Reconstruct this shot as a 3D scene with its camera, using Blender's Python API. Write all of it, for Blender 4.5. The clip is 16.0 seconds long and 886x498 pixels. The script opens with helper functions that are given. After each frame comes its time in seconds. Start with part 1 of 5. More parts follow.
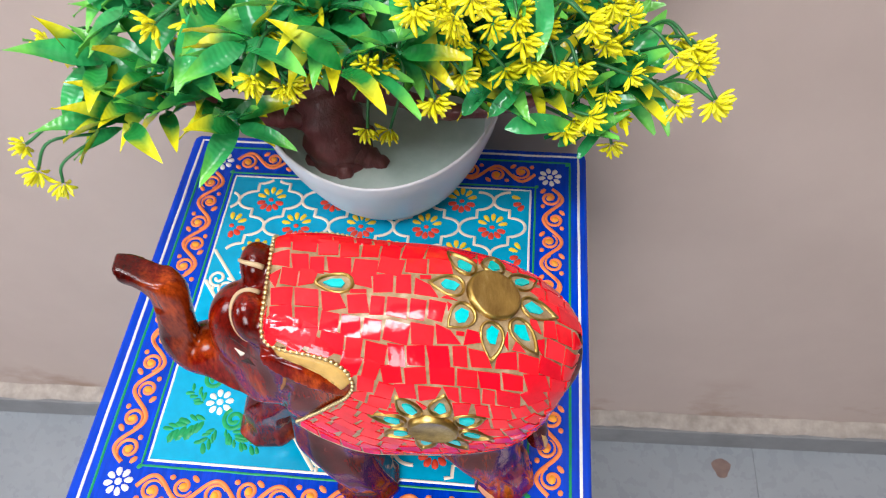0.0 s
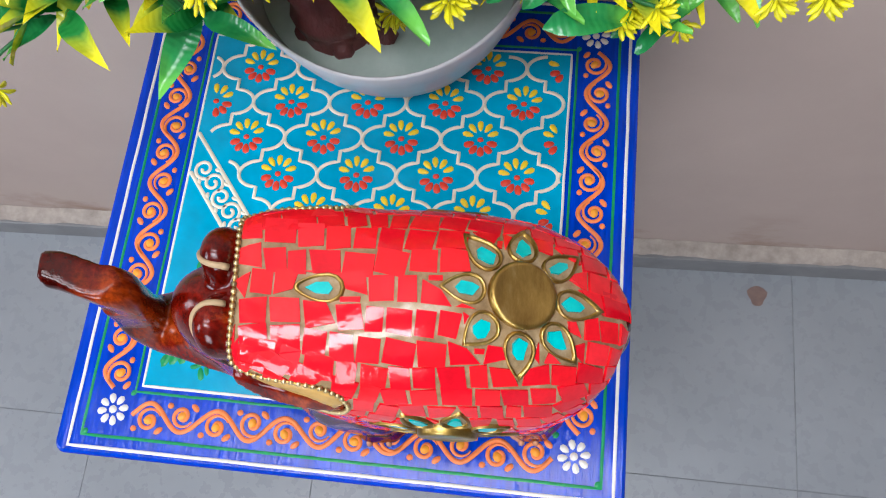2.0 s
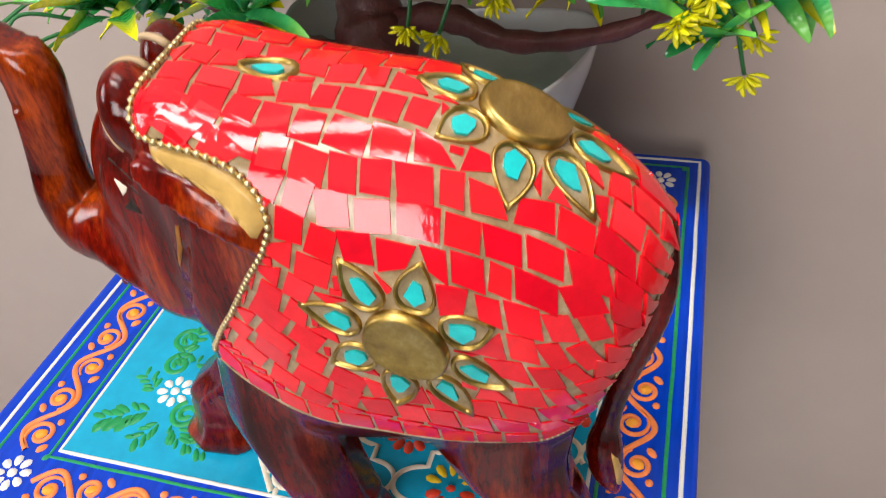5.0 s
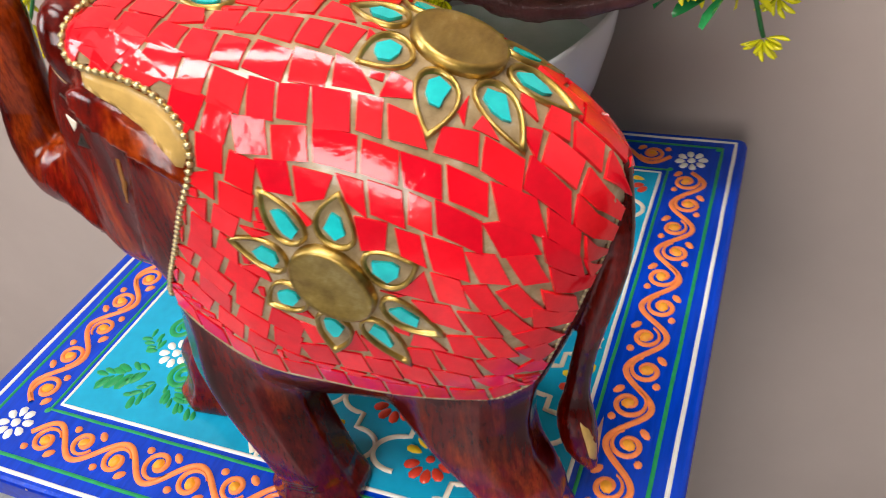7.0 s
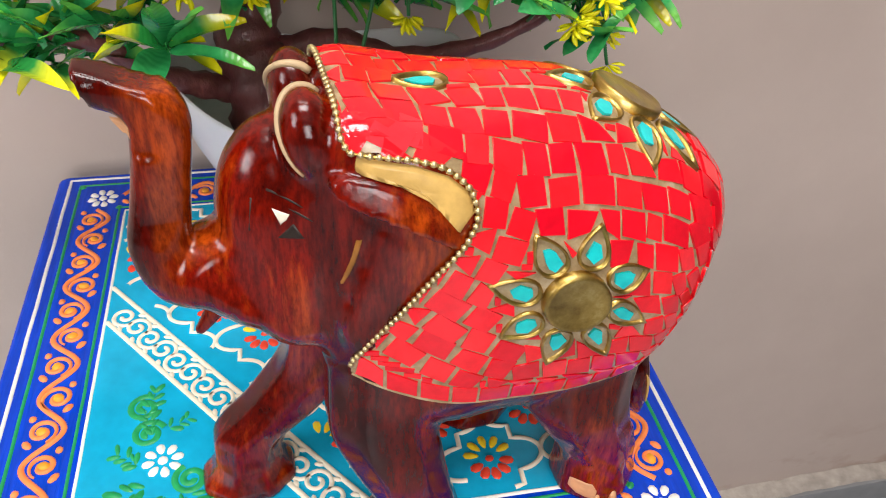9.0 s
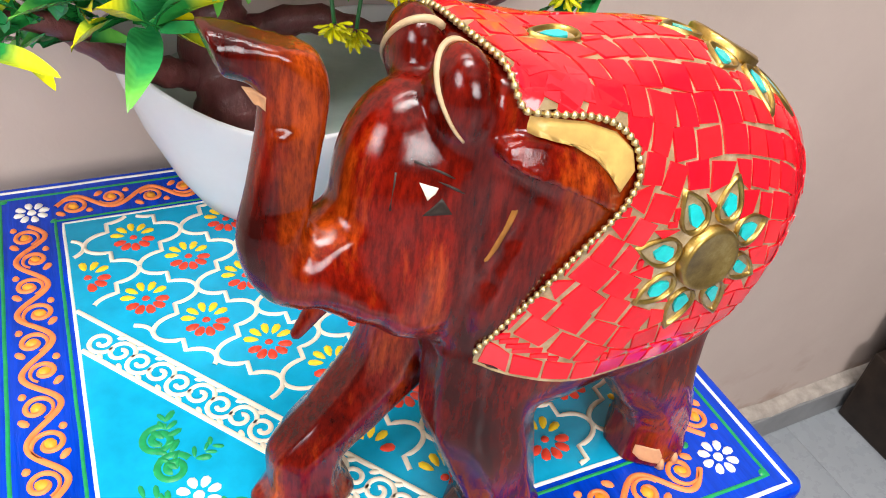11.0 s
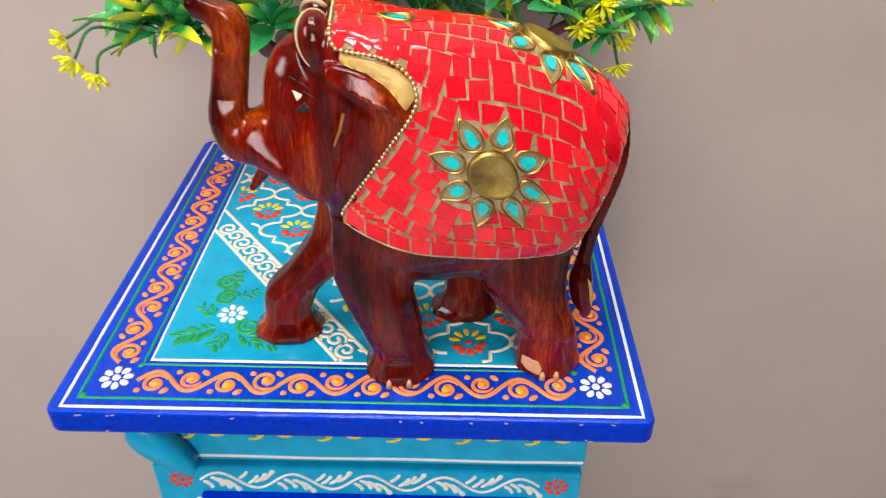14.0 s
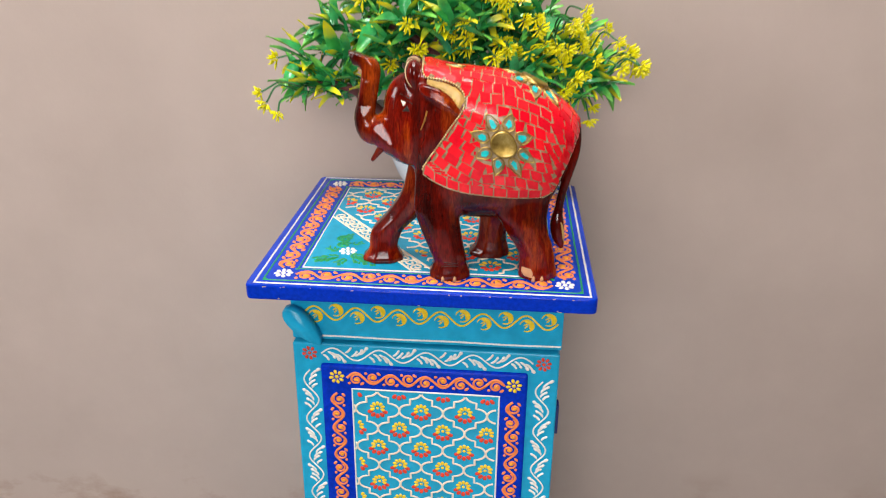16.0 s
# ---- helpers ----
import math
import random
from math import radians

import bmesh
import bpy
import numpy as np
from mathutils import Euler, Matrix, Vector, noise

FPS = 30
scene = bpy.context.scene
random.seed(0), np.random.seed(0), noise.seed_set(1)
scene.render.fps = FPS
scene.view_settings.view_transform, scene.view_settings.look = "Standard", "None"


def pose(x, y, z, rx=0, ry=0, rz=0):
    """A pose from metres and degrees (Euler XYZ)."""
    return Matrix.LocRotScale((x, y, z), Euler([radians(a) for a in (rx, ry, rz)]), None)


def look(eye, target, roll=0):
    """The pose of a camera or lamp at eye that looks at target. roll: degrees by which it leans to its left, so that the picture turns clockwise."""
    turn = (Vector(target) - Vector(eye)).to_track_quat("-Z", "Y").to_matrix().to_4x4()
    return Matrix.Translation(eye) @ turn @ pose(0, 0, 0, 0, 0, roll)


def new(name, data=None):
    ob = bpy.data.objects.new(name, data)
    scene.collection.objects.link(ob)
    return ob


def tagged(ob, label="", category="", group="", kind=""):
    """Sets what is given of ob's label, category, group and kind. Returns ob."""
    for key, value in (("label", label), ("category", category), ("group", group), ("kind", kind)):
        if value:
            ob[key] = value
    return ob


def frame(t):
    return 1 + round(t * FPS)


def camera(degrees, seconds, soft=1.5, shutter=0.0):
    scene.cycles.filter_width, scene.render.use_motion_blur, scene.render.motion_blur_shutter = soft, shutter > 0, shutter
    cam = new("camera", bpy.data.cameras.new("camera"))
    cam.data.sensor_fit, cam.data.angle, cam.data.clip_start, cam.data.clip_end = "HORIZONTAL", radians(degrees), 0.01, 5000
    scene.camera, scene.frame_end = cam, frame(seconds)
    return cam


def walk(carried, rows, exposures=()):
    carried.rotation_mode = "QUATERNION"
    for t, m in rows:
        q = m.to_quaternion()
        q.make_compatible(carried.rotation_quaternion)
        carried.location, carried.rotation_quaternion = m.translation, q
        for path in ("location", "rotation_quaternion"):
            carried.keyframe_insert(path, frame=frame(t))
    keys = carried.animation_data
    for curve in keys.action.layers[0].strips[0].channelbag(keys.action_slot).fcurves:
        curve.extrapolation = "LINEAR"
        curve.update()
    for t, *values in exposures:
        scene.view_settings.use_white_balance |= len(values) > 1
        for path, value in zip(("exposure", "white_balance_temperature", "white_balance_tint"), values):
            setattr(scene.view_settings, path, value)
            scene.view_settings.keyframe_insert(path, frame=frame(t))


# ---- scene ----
cam = camera(58.4, 16.0, soft=1.0, shutter=0.4)
PATH = [
    (0, (0.094, -0.265, 1.069), (-0.056, 0.873, -0.569), -2.9),
    (0.5, (0.1, -0.229, 1.065), (-0.056, 0.767, -0.662), -3.8),
    (1, (0.099, -0.2, 1.059), (-0.077, 0.667, -0.735), -6.1),
    (1.5, (0.096, -0.174, 1.051), (-0.079, 0.562, -0.8), -8.6),
    (2, (0.088, -0.153, 1.04), (-0.096, 0.438, -0.862), -11.9),
    (2.5, (0.094, -0.167, 1.028), (-0.091, 0.413, -0.877), -12.6),
    (3, (0.095, -0.191, 1.019), (-0.105, 0.581, -0.815), -9.1),
    (3.2, (0.101, -0.207, 1.01), (-0.11, 0.691, -0.765), -7.8),
    (5.3, (0.136, -0.258, 0.872), (-0.454, 1.159, -0.411), -7.6),
    (5.5, (0.147, -0.247, 0.864), (-0.506, 1.146, -0.415), -8.9),
    (6, (0.18, -0.234, 0.848), (-0.643, 1.109, -0.385), -11.2),
    (6.5, (0.181, -0.237, 0.851), (-0.685, 1.086, -0.373), -11.8),
    (7, (0.163, -0.251, 0.863), (-0.554, 1.124, -0.4), -9.8),
    (7.5, (0.107, -0.3, 0.892), (-0.232, 1.201, -0.385), -3.7),
    (8, (0.054, -0.322, 0.913), (-0.077, 1.211, -0.365), -3.8),
    (8.2, (0.039, -0.316, 0.909), (0.015, 1.219, -0.373), -2.4),
    (10.3, (-0.076, -0.268, 0.88), (0.641, 1.132, -0.356), 6.4),
    (10.5, (-0.083, -0.263, 0.875), (0.662, 1.12, -0.363), 6.5),
    (11, (-0.089, -0.257, 0.874), (0.658, 1.117, -0.373), 7.4),
    (11.5, (-0.074, -0.254, 0.87), (0.579, 1.152, -0.394), 5.7),
    (12, (-0.039, -0.26, 0.87), (0.288, 1.237, -0.416), 1.4),
    (12.5, (0.004, -0.307, 0.892), (0.187, 1.244, -0.357), 1.9),
    (13, (0.03, -0.336, 0.89), (0.125, 1.245, -0.332), 1.3),
    (13.5, (0.043, -0.376, 0.89), (0.073, 1.249, -0.275), 0.6),
    (14, (0.053, -0.431, 0.901), (0.016, 1.222, -0.224), 0.2),
    (14.5, (0.06, -0.492, 0.909), (-0.051, 1.205, -0.144), -0.2),
    (15, (0.062, -0.57, 0.896), (-0.09, 1.176, -0.067), 0.1),
    (15.5, (0.062, -0.657, 0.882), (-0.096, 1.14, 0.018), 0.5),
    (16, (0.07, -0.763, 0.914), (-0.079, 1.067, 0.121), 0.5),
]
walk(cam, [(t, look(eye, target, roll)) for t, eye, target, roll in PATH],
     [(0, 0.13, 6250, 11), (1, -0.02, 6050, 11), (2, -0.22, 6000, 11), (3, -0.25, 6050, 11), (5.3, 0.0, 6700, 10), (8, -0.08, 6650, 10), (10.5, 0.40, 6550, 10), (11.6, 0.46, 6550, 10), (12.4, 0.04, 6600, 10), (13, -0.03, 6600, 10), (14.5, 0.10, 6650, 10), (15.4, 0.17, 6700, 10), (16, 0.02, 6750, 10)])

# ---------------------------------------------------------------- world and lights
world = bpy.data.worlds.new("world")
scene.world = world
world.use_nodes = True
wn = world.node_tree
sky = wn.nodes.new("ShaderNodeTexSky")
sky.sky_type, sky.sun_disc, sky.sun_elevation, sky.sun_rotation = "NISHITA", False, 0.9, 2.0
wn.links.new(sky.outputs[0], wn.nodes["Background"].inputs[0])
wn.nodes["Background"].inputs[1].default_value = 0.1


def area(name, m, sx, sy, power, colour):
    d = bpy.data.lights.new(name, "AREA")
    d.shape, d.size, d.size_y, d.energy, d.color = "RECTANGLE", sx, sy, power, colour
    ob = new(name, d)
    ob.matrix_world = m
    return ob


area("tube_light_glow", pose(-0.06, -0.075, 2.42, 0, 0, 0), 1.2, 0.18, 12, (1.0, 0.97, 0.95))
area("ceiling_panel_glow", pose(-0.15, -0.72, 2.44, 0, 0, 0), 1.15, 0.34, 26, (1.0, 0.98, 0.96))
area("window_daylight", look((-0.05, -2.66, 1.62), (0.0, 0.2, 0.75)), 1.20, 1.05, 42, (1.0, 0.98, 0.97))
area("side_window_daylight", look((-1.86, -0.86, 1.55), (0.0, -0.2, 0.8)), 0.62, 0.78, 16, (0.97, 0.98, 1.0))

# ---------------------------------------------------------------- materials


def mat(name, base, rough=0.5, metal=0.0, coat=0.0, spec=0.5):
    m = bpy.data.materials.new(name)
    m.use_nodes = True
    b = m.node_tree.nodes["Principled BSDF"]
    b.inputs["Base Color"].default_value = (*base, 1)
    b.inputs["Roughness"].default_value = rough
    b.inputs["Metallic"].default_value = metal
    b.inputs["Coat Weight"].default_value = coat
    b.inputs["Coat Roughness"].default_value = 0.06
    b.inputs["Specular IOR Level"].default_value = spec
    return m


def nodes_of(m):
    t = m.node_tree
    return t, t.nodes["Principled BSDF"]


def noise_node(t, scale, detail=4.0, rough=0.55, stretch=None, space="Object"):
    tc = t.nodes.new("ShaderNodeTexCoord")
    n = t.nodes.new("ShaderNodeTexNoise")
    n.inputs["Scale"].default_value, n.inputs["Detail"].default_value, n.inputs["Roughness"].default_value = scale, detail, rough
    if stretch:
        mp = t.nodes.new("ShaderNodeMapping")
        mp.inputs["Scale"].default_value = stretch
        t.links.new(tc.outputs[space], mp.inputs["Vector"])
        t.links.new(mp.outputs[0], n.inputs["Vector"])
    else:
        t.links.new(tc.outputs[space], n.inputs["Vector"])
    return n


def ramp(t, src, stops):
    r = t.nodes.new("ShaderNodeValToRGB")
    e = r.color_ramp.elements
    while len(e) < len(stops):
        e.new(0.5)
    for el, (p, c) in zip(e, stops):
        el.position, el.color = p, (*c, 1)
    t.links.new(src, r.inputs[0])
    return r


def mix(t, kind, fac, a, b):
    m = t.nodes.new("ShaderNodeMix")
    m.data_type, m.blend_type = "RGBA", kind
    for sock, v in ((m.inputs[0], fac), (m.inputs[6], a), (m.inputs[7], b)):
        if isinstance(v, (int, float)):
            sock.default_value = v
        elif isinstance(v, tuple):
            sock.default_value = (*v, 1)
        else:
            t.links.new(v, sock)
    return m.outputs[2]


def bump(t, b, src, strength, dist, coat=False):
    n = t.nodes.new("ShaderNodeBump")
    n.inputs["Strength"].default_value, n.inputs["Distance"].default_value = strength, dist
    t.links.new(src, n.inputs["Height"])
    t.links.new(n.outputs[0], b.inputs["Normal"])
    if coat:
        t.links.new(n.outputs[0], b.inputs["Coat Normal"])
    return n


def paint(name, base, rough=0.3, vary=0.12, coat=0.0, scale=60, relief=0.0004, stretch=None, spec=0.25):
    """Enamel paint with faint uneven tone and brush relief."""
    m = mat(name, base, rough, coat=coat, spec=spec)
    t, b = nodes_of(m)
    n = noise_node(t, scale, 5, 0.6, stretch)
    lo = tuple(c * (1 - vary) for c in base)
    hi = tuple(min(1, c * (1 + vary)) for c in base)
    r = ramp(t, n.outputs["Fac"], [(0.3, lo), (0.7, hi)])
    big = noise_node(t, scale * 0.12, 3)
    g = ramp(t, big.outputs["Fac"], [(0.3, (0.88, 0.88, 0.88)), (0.75, (1, 1, 1))])
    t.links.new(mix(t, "MULTIPLY", 1.0, r.outputs[0], g.outputs[0]), b.inputs["Base Color"])
    bump(t, b, n.outputs["Fac"], 0.25, relief)
    rr = t.nodes.new("ShaderNodeMapRange")
    rr.inputs[3].default_value, rr.inputs[4].default_value = rough * 0.75, rough * 1.3
    t.links.new(big.outputs["Fac"], rr.inputs[0])
    t.links.new(rr.outputs[0], b.inputs["Roughness"])
    return m


# one blue enamel in two copies: darker and dull upright, lighter and glossy for top glare
M_BLUE = paint("blue_enamel", (0.0002, 0.030, 0.47), 0.075, 0.25, 0.0, 260, 0.0007, (1.0, 0.10, 1.0), 0.07)
M_BLUE_TOP = paint("blue_enamel_glare_copy", (0.0002, 0.046, 0.52), 0.075, 0.25, 0.0, 330, 0.0022, (1.0, 0.10, 1.0), 0.27)
M_NAVY = paint("navy_enamel", (0.003, 0.012, 0.12), 0.25, 0.2, 0.4)
M_TURQ = paint("turquoise_enamel", (0.004, 0.36, 0.60), 0.16, 0.12, 0.0, 70, 0.0004, None, 0.32)
M_AQUA = paint("light_turquoise_enamel", (0.006, 0.37, 0.62), 0.20, 0.12, 0.0, 70, 0.0004, None, 0.18)
M_CREAM = paint("cream_relief_paint", (0.80, 0.72, 0.58), 0.4, 0.06, 0.1, 300)
M_WHITE = paint("white_relief_paint", (0.82, 0.80, 0.74), 0.4, 0.05, 0.1, 300)
M_ORANGE = paint("orange_relief_paint", (0.92, 0.25, 0.07), 0.38, 0.12, 0.15, 300)
M_AMBER = paint("amber_relief_paint", (0.90, 0.36, 0.03), 0.38, 0.12, 0.15, 300)
M_YELLOW = paint("yellow_relief_paint", (0.90, 0.62, 0.02), 0.38, 0.1, 0.15, 300)
M_RED = paint("red_relief_paint", (0.72, 0.05, 0.02), 0.38, 0.12, 0.15, 300)
M_GREEN = paint("green_relief_paint", (0.01, 0.30, 0.09), 0.38, 0.15, 0.15, 300)

# lacquered mahogany
M_WOOD = mat("lacquered_mahogany", (0.1, 0.02, 0.01), 0.035, coat=0.0, spec=0.42)
t, b = nodes_of(M_WOOD)
grain = noise_node(t, 60, 8, 0.65, (1.0, 1.0, 0.14))
patch = noise_node(t, 22, 3, 0.5)
fine = noise_node(t, 620, 6, 0.7, (1.0, 1.0, 0.22))
g1 = ramp(t, grain.outputs["Fac"], [(0.30, (0.020, 0.0008, 0.0005)), (0.53, (0.112, 0.0034, 0.0009)), (0.82, (0.44, 0.070, 0.005))])
g2 = ramp(t, patch.outputs["Fac"], [(0.34, (0.38, 0.30, 0.28)), (0.60, (1.5, 1.5, 1.35))])
g3 = ramp(t, fine.outputs["Fac"], [(0.38, (0.55, 0.48, 0.46)), (0.58, (1.15, 1.15, 1.15))])
t.links.new(mix(t, "MULTIPLY", 1.0, mix(t, "MULTIPLY", 1.0, g1.outputs[0], g2.outputs[0]), g3.outputs[0]), b.inputs["Base Color"])
chisel = t.nodes.new("ShaderNodeTexVoronoi")
chisel.inputs["Scale"].default_value = 85
tc = t.nodes.new("ShaderNodeTexCoord")
t.links.new(tc.outputs["Object"], chisel.inputs["Vector"])
addh = t.nodes.new("ShaderNodeMath")
addh.operation = "MULTIPLY_ADD"
addh.inputs[1].default_value = 0.35
t.links.new(fine.outputs["Fac"], addh.inputs[0])
t.links.new(chisel.outputs["Distance"], addh.inputs[2])
bump(t, b, addh.outputs[0], 0.22, 0.0010, True)

# mosaic tiles: each piece slightly different, scratched under a clear varnish
M_TILE = mat("red_mosaic_tile", (0.75, 0.01, 0.015), 0.07, coat=0.0, spec=0.55)
t, b = nodes_of(M_TILE)
geo = t.nodes.new("ShaderNodeNewGeometry")
r1 = ramp(t, geo.outputs["Random Per Island"], [(0.0, (0.70, 0.003, 0.017)), (0.5, (0.87, 0.006, 0.018)), (0.85, (0.92, 0.012, 0.020)), (1.0, (0.94, 0.028, 0.042))])
n1 = noise_node(t, 160, 6, 0.65)
r2 = ramp(t, n1.outputs["Fac"], [(0.3, (0.86, 0.82, 0.82)), (0.7, (1.08, 1.1, 1.1))])
t.links.new(mix(t, "MULTIPLY", 1.0, r1.outputs[0], r2.outputs[0]), b.inputs["Base Color"])
n2 = noise_node(t, 260, 3, 0.5)
bump(t, b, n2.outputs["Fac"], 0.20, 0.0006, True)

M_GROUT = mat("varnished_grout", (0.3, 0.23, 0.14), 0.14, coat=0.0, spec=0.5)
t, b = nodes_of(M_GROUT)
n1 = noise_node(t, 140, 6, 0.65)
r1 = ramp(t, n1.outputs["Fac"], [(0.3, (0.20, 0.13, 0.06)), (0.55, (0.36, 0.26, 0.14)), (0.75, (0.50, 0.42, 0.30))])
t.links.new(r1.outputs[0], b.inputs["Base Color"])
bump(t, b, n1.outputs["Fac"], 0.25, 0.0005, True)

M_BRASS = mat("aged_brass", (0.43, 0.29, 0.085), 0.40, metal=1.0, coat=0.5)
t, b = nodes_of(M_BRASS)
n1 = noise_node(t, 120, 7, 0.7, (1.0, 0.35, 1.0))
r1 = ramp(t, n1.outputs["Fac"], [(0.3, (0.26, 0.15, 0.03)), (0.55, (0.50, 0.33, 0.08)), (0.75, (0.70, 0.52, 0.20))])
t.links.new(r1.outputs[0], b.inputs["Base Color"])
bump(t, b, n1.outputs["Fac"], 0.3, 0.0005)

M_STONE = mat("turquoise_stone", (0.0, 0.42, 0.42), 0.18, coat=0.2)
t, b = nodes_of(M_STONE)
n1 = noise_node(t, 200, 4)
r1 = ramp(t, n1.outputs["Fac"], [(0.3, (0.0, 0.42, 0.45)), (0.7, (0.005, 0.60, 0.60))])
t.links.new(r1.outputs[0], b.inputs["Base Color"])

M_GOLD = paint("gold_paint", (0.62, 0.38, 0.11), 0.32, 0.22, 0.1, 90)
M_BEIGE = paint("beige_paint", (0.50, 0.36, 0.21), 0.4, 0.12, 0.0, 200)
M_STREAK = paint("amber_worn_wood", (0.30, 0.12, 0.025), 0.2, 0.25, 0.0, 200)
M_PEACH = paint("bare_wood_chip", (0.58, 0.30, 0.15), 0.5, 0.15, 0.3, 120)
M_BEAD = mat("brass_bead", (0.66, 0.52, 0.26), 0.3, metal=0.85, coat=0.4)

# wall: matt distemper with scuffs and brown damp stains of their own shape
M_WALL = mat("wall_distemper", (0.6, 0.5, 0.45), 0.85, spec=0.25)
t, b = nodes_of(M_WALL)
n1 = noise_node(t, 7, 5, 0.6)
r1 = ramp(t, n1.outputs["Fac"], [(0.3, (0.43, 0.345, 0.305)), (0.7, (0.465, 0.375, 0.332))])
n2 = noise_node(t, 9, 5, 0.6, (1.0, 1.0, 1.6))
st = ramp(t, n2.outputs["Fac"], [(0.52, (1, 1, 1)), (0.68, (0.70, 0.60, 0.52))])
tc = t.nodes.new("ShaderNodeTexCoord")
sep = t.nodes.new("ShaderNodeSeparateXYZ")
t.links.new(tc.outputs["Object"], sep.inputs[0])
mr = t.nodes.new("ShaderNodeMapRange")
mr.inputs[1].default_value, mr.inputs[2].default_value, mr.inputs[3].default_value, mr.inputs[4].default_value = 0.05, 0.17, 1.0, 0.0
t.links.new(sep.outputs[2], mr.inputs[0])
t.links.new(mix(t, "MULTIPLY", mr.outputs[0], r1.outputs[0], st.outputs[0]), b.inputs["Base Color"])
n3 = noise_node(t, 180, 5, 0.6)
bump(t, b, n3.outputs["Fac"], 0.25, 0.0008)

M_FLOOR = mat("floor_tile", (0.36, 0.40, 0.43), 0.28)
t, b = nodes_of(M_FLOOR)
n1 = noise_node(t, 9, 6, 0.6)
info = t.nodes.new("ShaderNodeObjectInfo")
r0 = ramp(t, info.outputs["Random"], [(0.0, (0.95, 0.95, 0.95)), (1.0, (1.03, 1.03, 1.03))])
r1 = ramp(t, n1.outputs["Fac"], [(0.3, (0.255, 0.275, 0.30)), (0.7, (0.30, 0.32, 0.345))])
t.links.new(mix(t, "MULTIPLY", 1.0, r1.outputs[0], r0.outputs[0]), b.inputs["Base Color"])
n2 = noise_node(t, 55, 4)
rr = ramp(t, n2.outputs["Fac"], [(0.3, (0.22, 0.22, 0.22)), (0.7, (0.36, 0.36, 0.36))])
t.links.new(rr.outputs[0], b.inputs["Roughness"])
M_JOINT = paint("floor_joint", (0.245, 0.26, 0.275), 0.8, 0.2, 0.0)
M_SPOT = paint("brown_drip", (0.22, 0.15, 0.13), 0.4, 0.2, 0.0)
M_SKIRT = paint("skirting_tile", (0.215, 0.215, 0.22), 0.4, 0.15, 0.1, 25)
M_MORTAR = paint("skirting_mortar", (0.38, 0.33, 0.29), 0.85, 0.25, 0.0, 60, 0.002)
M_CEIL = paint("ceiling_white", (0.66, 0.65, 0.63), 0.9, 0.04, 0.0, 10)
# unseen walls: colour set dark to weaken fill light and reflections
M_ROOM_DARKENED = paint("darkened_room_wall", (0.15, 0.135, 0.13), 0.85, 0.05, 0.0, 8)
M_BOWL = paint("white_glazed_bowl", (0.86, 0.85, 0.88), 0.2, 0.03, 0.0, 30)
M_RESIN = mat("grey_green_resin", (0.46, 0.56, 0.53), 0.18, coat=0.5)
t, b = nodes_of(M_RESIN)
n1 = noise_node(t, 26, 6, 0.6)
r1 = ramp(t, n1.outputs["Fac"], [(0.3, (0.48, 0.60, 0.55)), (0.7, (0.70, 0.79, 0.74))])
t.links.new(r1.outputs[0], b.inputs["Base Color"])
bump(t, b, n1.outputs["Fac"], 0.3, 0.002)
M_BARK = mat("brown_plastic_bark", (0.10, 0.03, 0.025), 0.4, coat=0.15)
t, b = nodes_of(M_BARK)
n1 = noise_node(t, 70, 7, 0.7, (1, 1, 0.4))
r1 = ramp(t, n1.outputs["Fac"], [(0.3, (0.085, 0.020, 0.020)), (0.7, (0.23, 0.068, 0.066))])
t.links.new(r1.outputs[0], b.inputs["Base Color"])
bump(t, b, n1.outputs["Fac"], 0.7, 0.003)


def leaf_material(name, dark, light, tip, tip_from):
    """Moulded leaf: the colour runs from stalk to tip along the leaf's own v coordinate."""
    m = mat(name, dark, 0.24, coat=0.4)
    t, b = nodes_of(m)
    uv = t.nodes.new("ShaderNodeUVMap")
    sp = t.nodes.new("ShaderNodeSeparateXYZ")
    t.links.new(uv.outputs[0], sp.inputs[0])
    n = noise_node(t, 60, 4)
    info = t.nodes.new("ShaderNodeObjectInfo")
    g = ramp(t, n.outputs["Fac"], [(0.3, dark), (0.7, light)])
    rnd = ramp(t, info.outputs["Random"], [(0.0, (0.7, 0.75, 0.7)), (1.0, (1.2, 1.15, 1.1))])
    g = mix(t, "MULTIPLY", 1.0, g.outputs[0], rnd.outputs[0])
    w = t.nodes.new("ShaderNodeMath")
    w.operation = "MULTIPLY_ADD"
    w.inputs[1].default_value = 0.35
    t.links.new(n.outputs["Fac"], w.inputs[0])
    t.links.new(sp.outputs[1], w.inputs[2])
    f = ramp(t, w.outputs[0], [(min(0.97, tip_from + 0.05), (0, 0, 0)), (min(1.0, tip_from + 0.40), (1, 1, 1))])
    t.links.new(mix(t, "MIX", f.outputs[0], g, tip), b.inputs["Base Color"])
    ed = t.nodes.new("ShaderNodeMath")
    ed.operation = "SINE"
    mu = t.nodes.new("ShaderNodeMath")
    mu.operation = "MULTIPLY"
    mu.inputs[1].default_value = 90
    t.links.new(sp.outputs[1], mu.inputs[0])
    t.links.new(mu.outputs[0], ed.inputs[0])
    bump(t, b, ed.outputs[0], 0.12, 0.0006)
    b.inputs["Transmission Weight"].default_value = 0.0
    b.inputs["Subsurface Weight"].default_value = 0.0
    return m


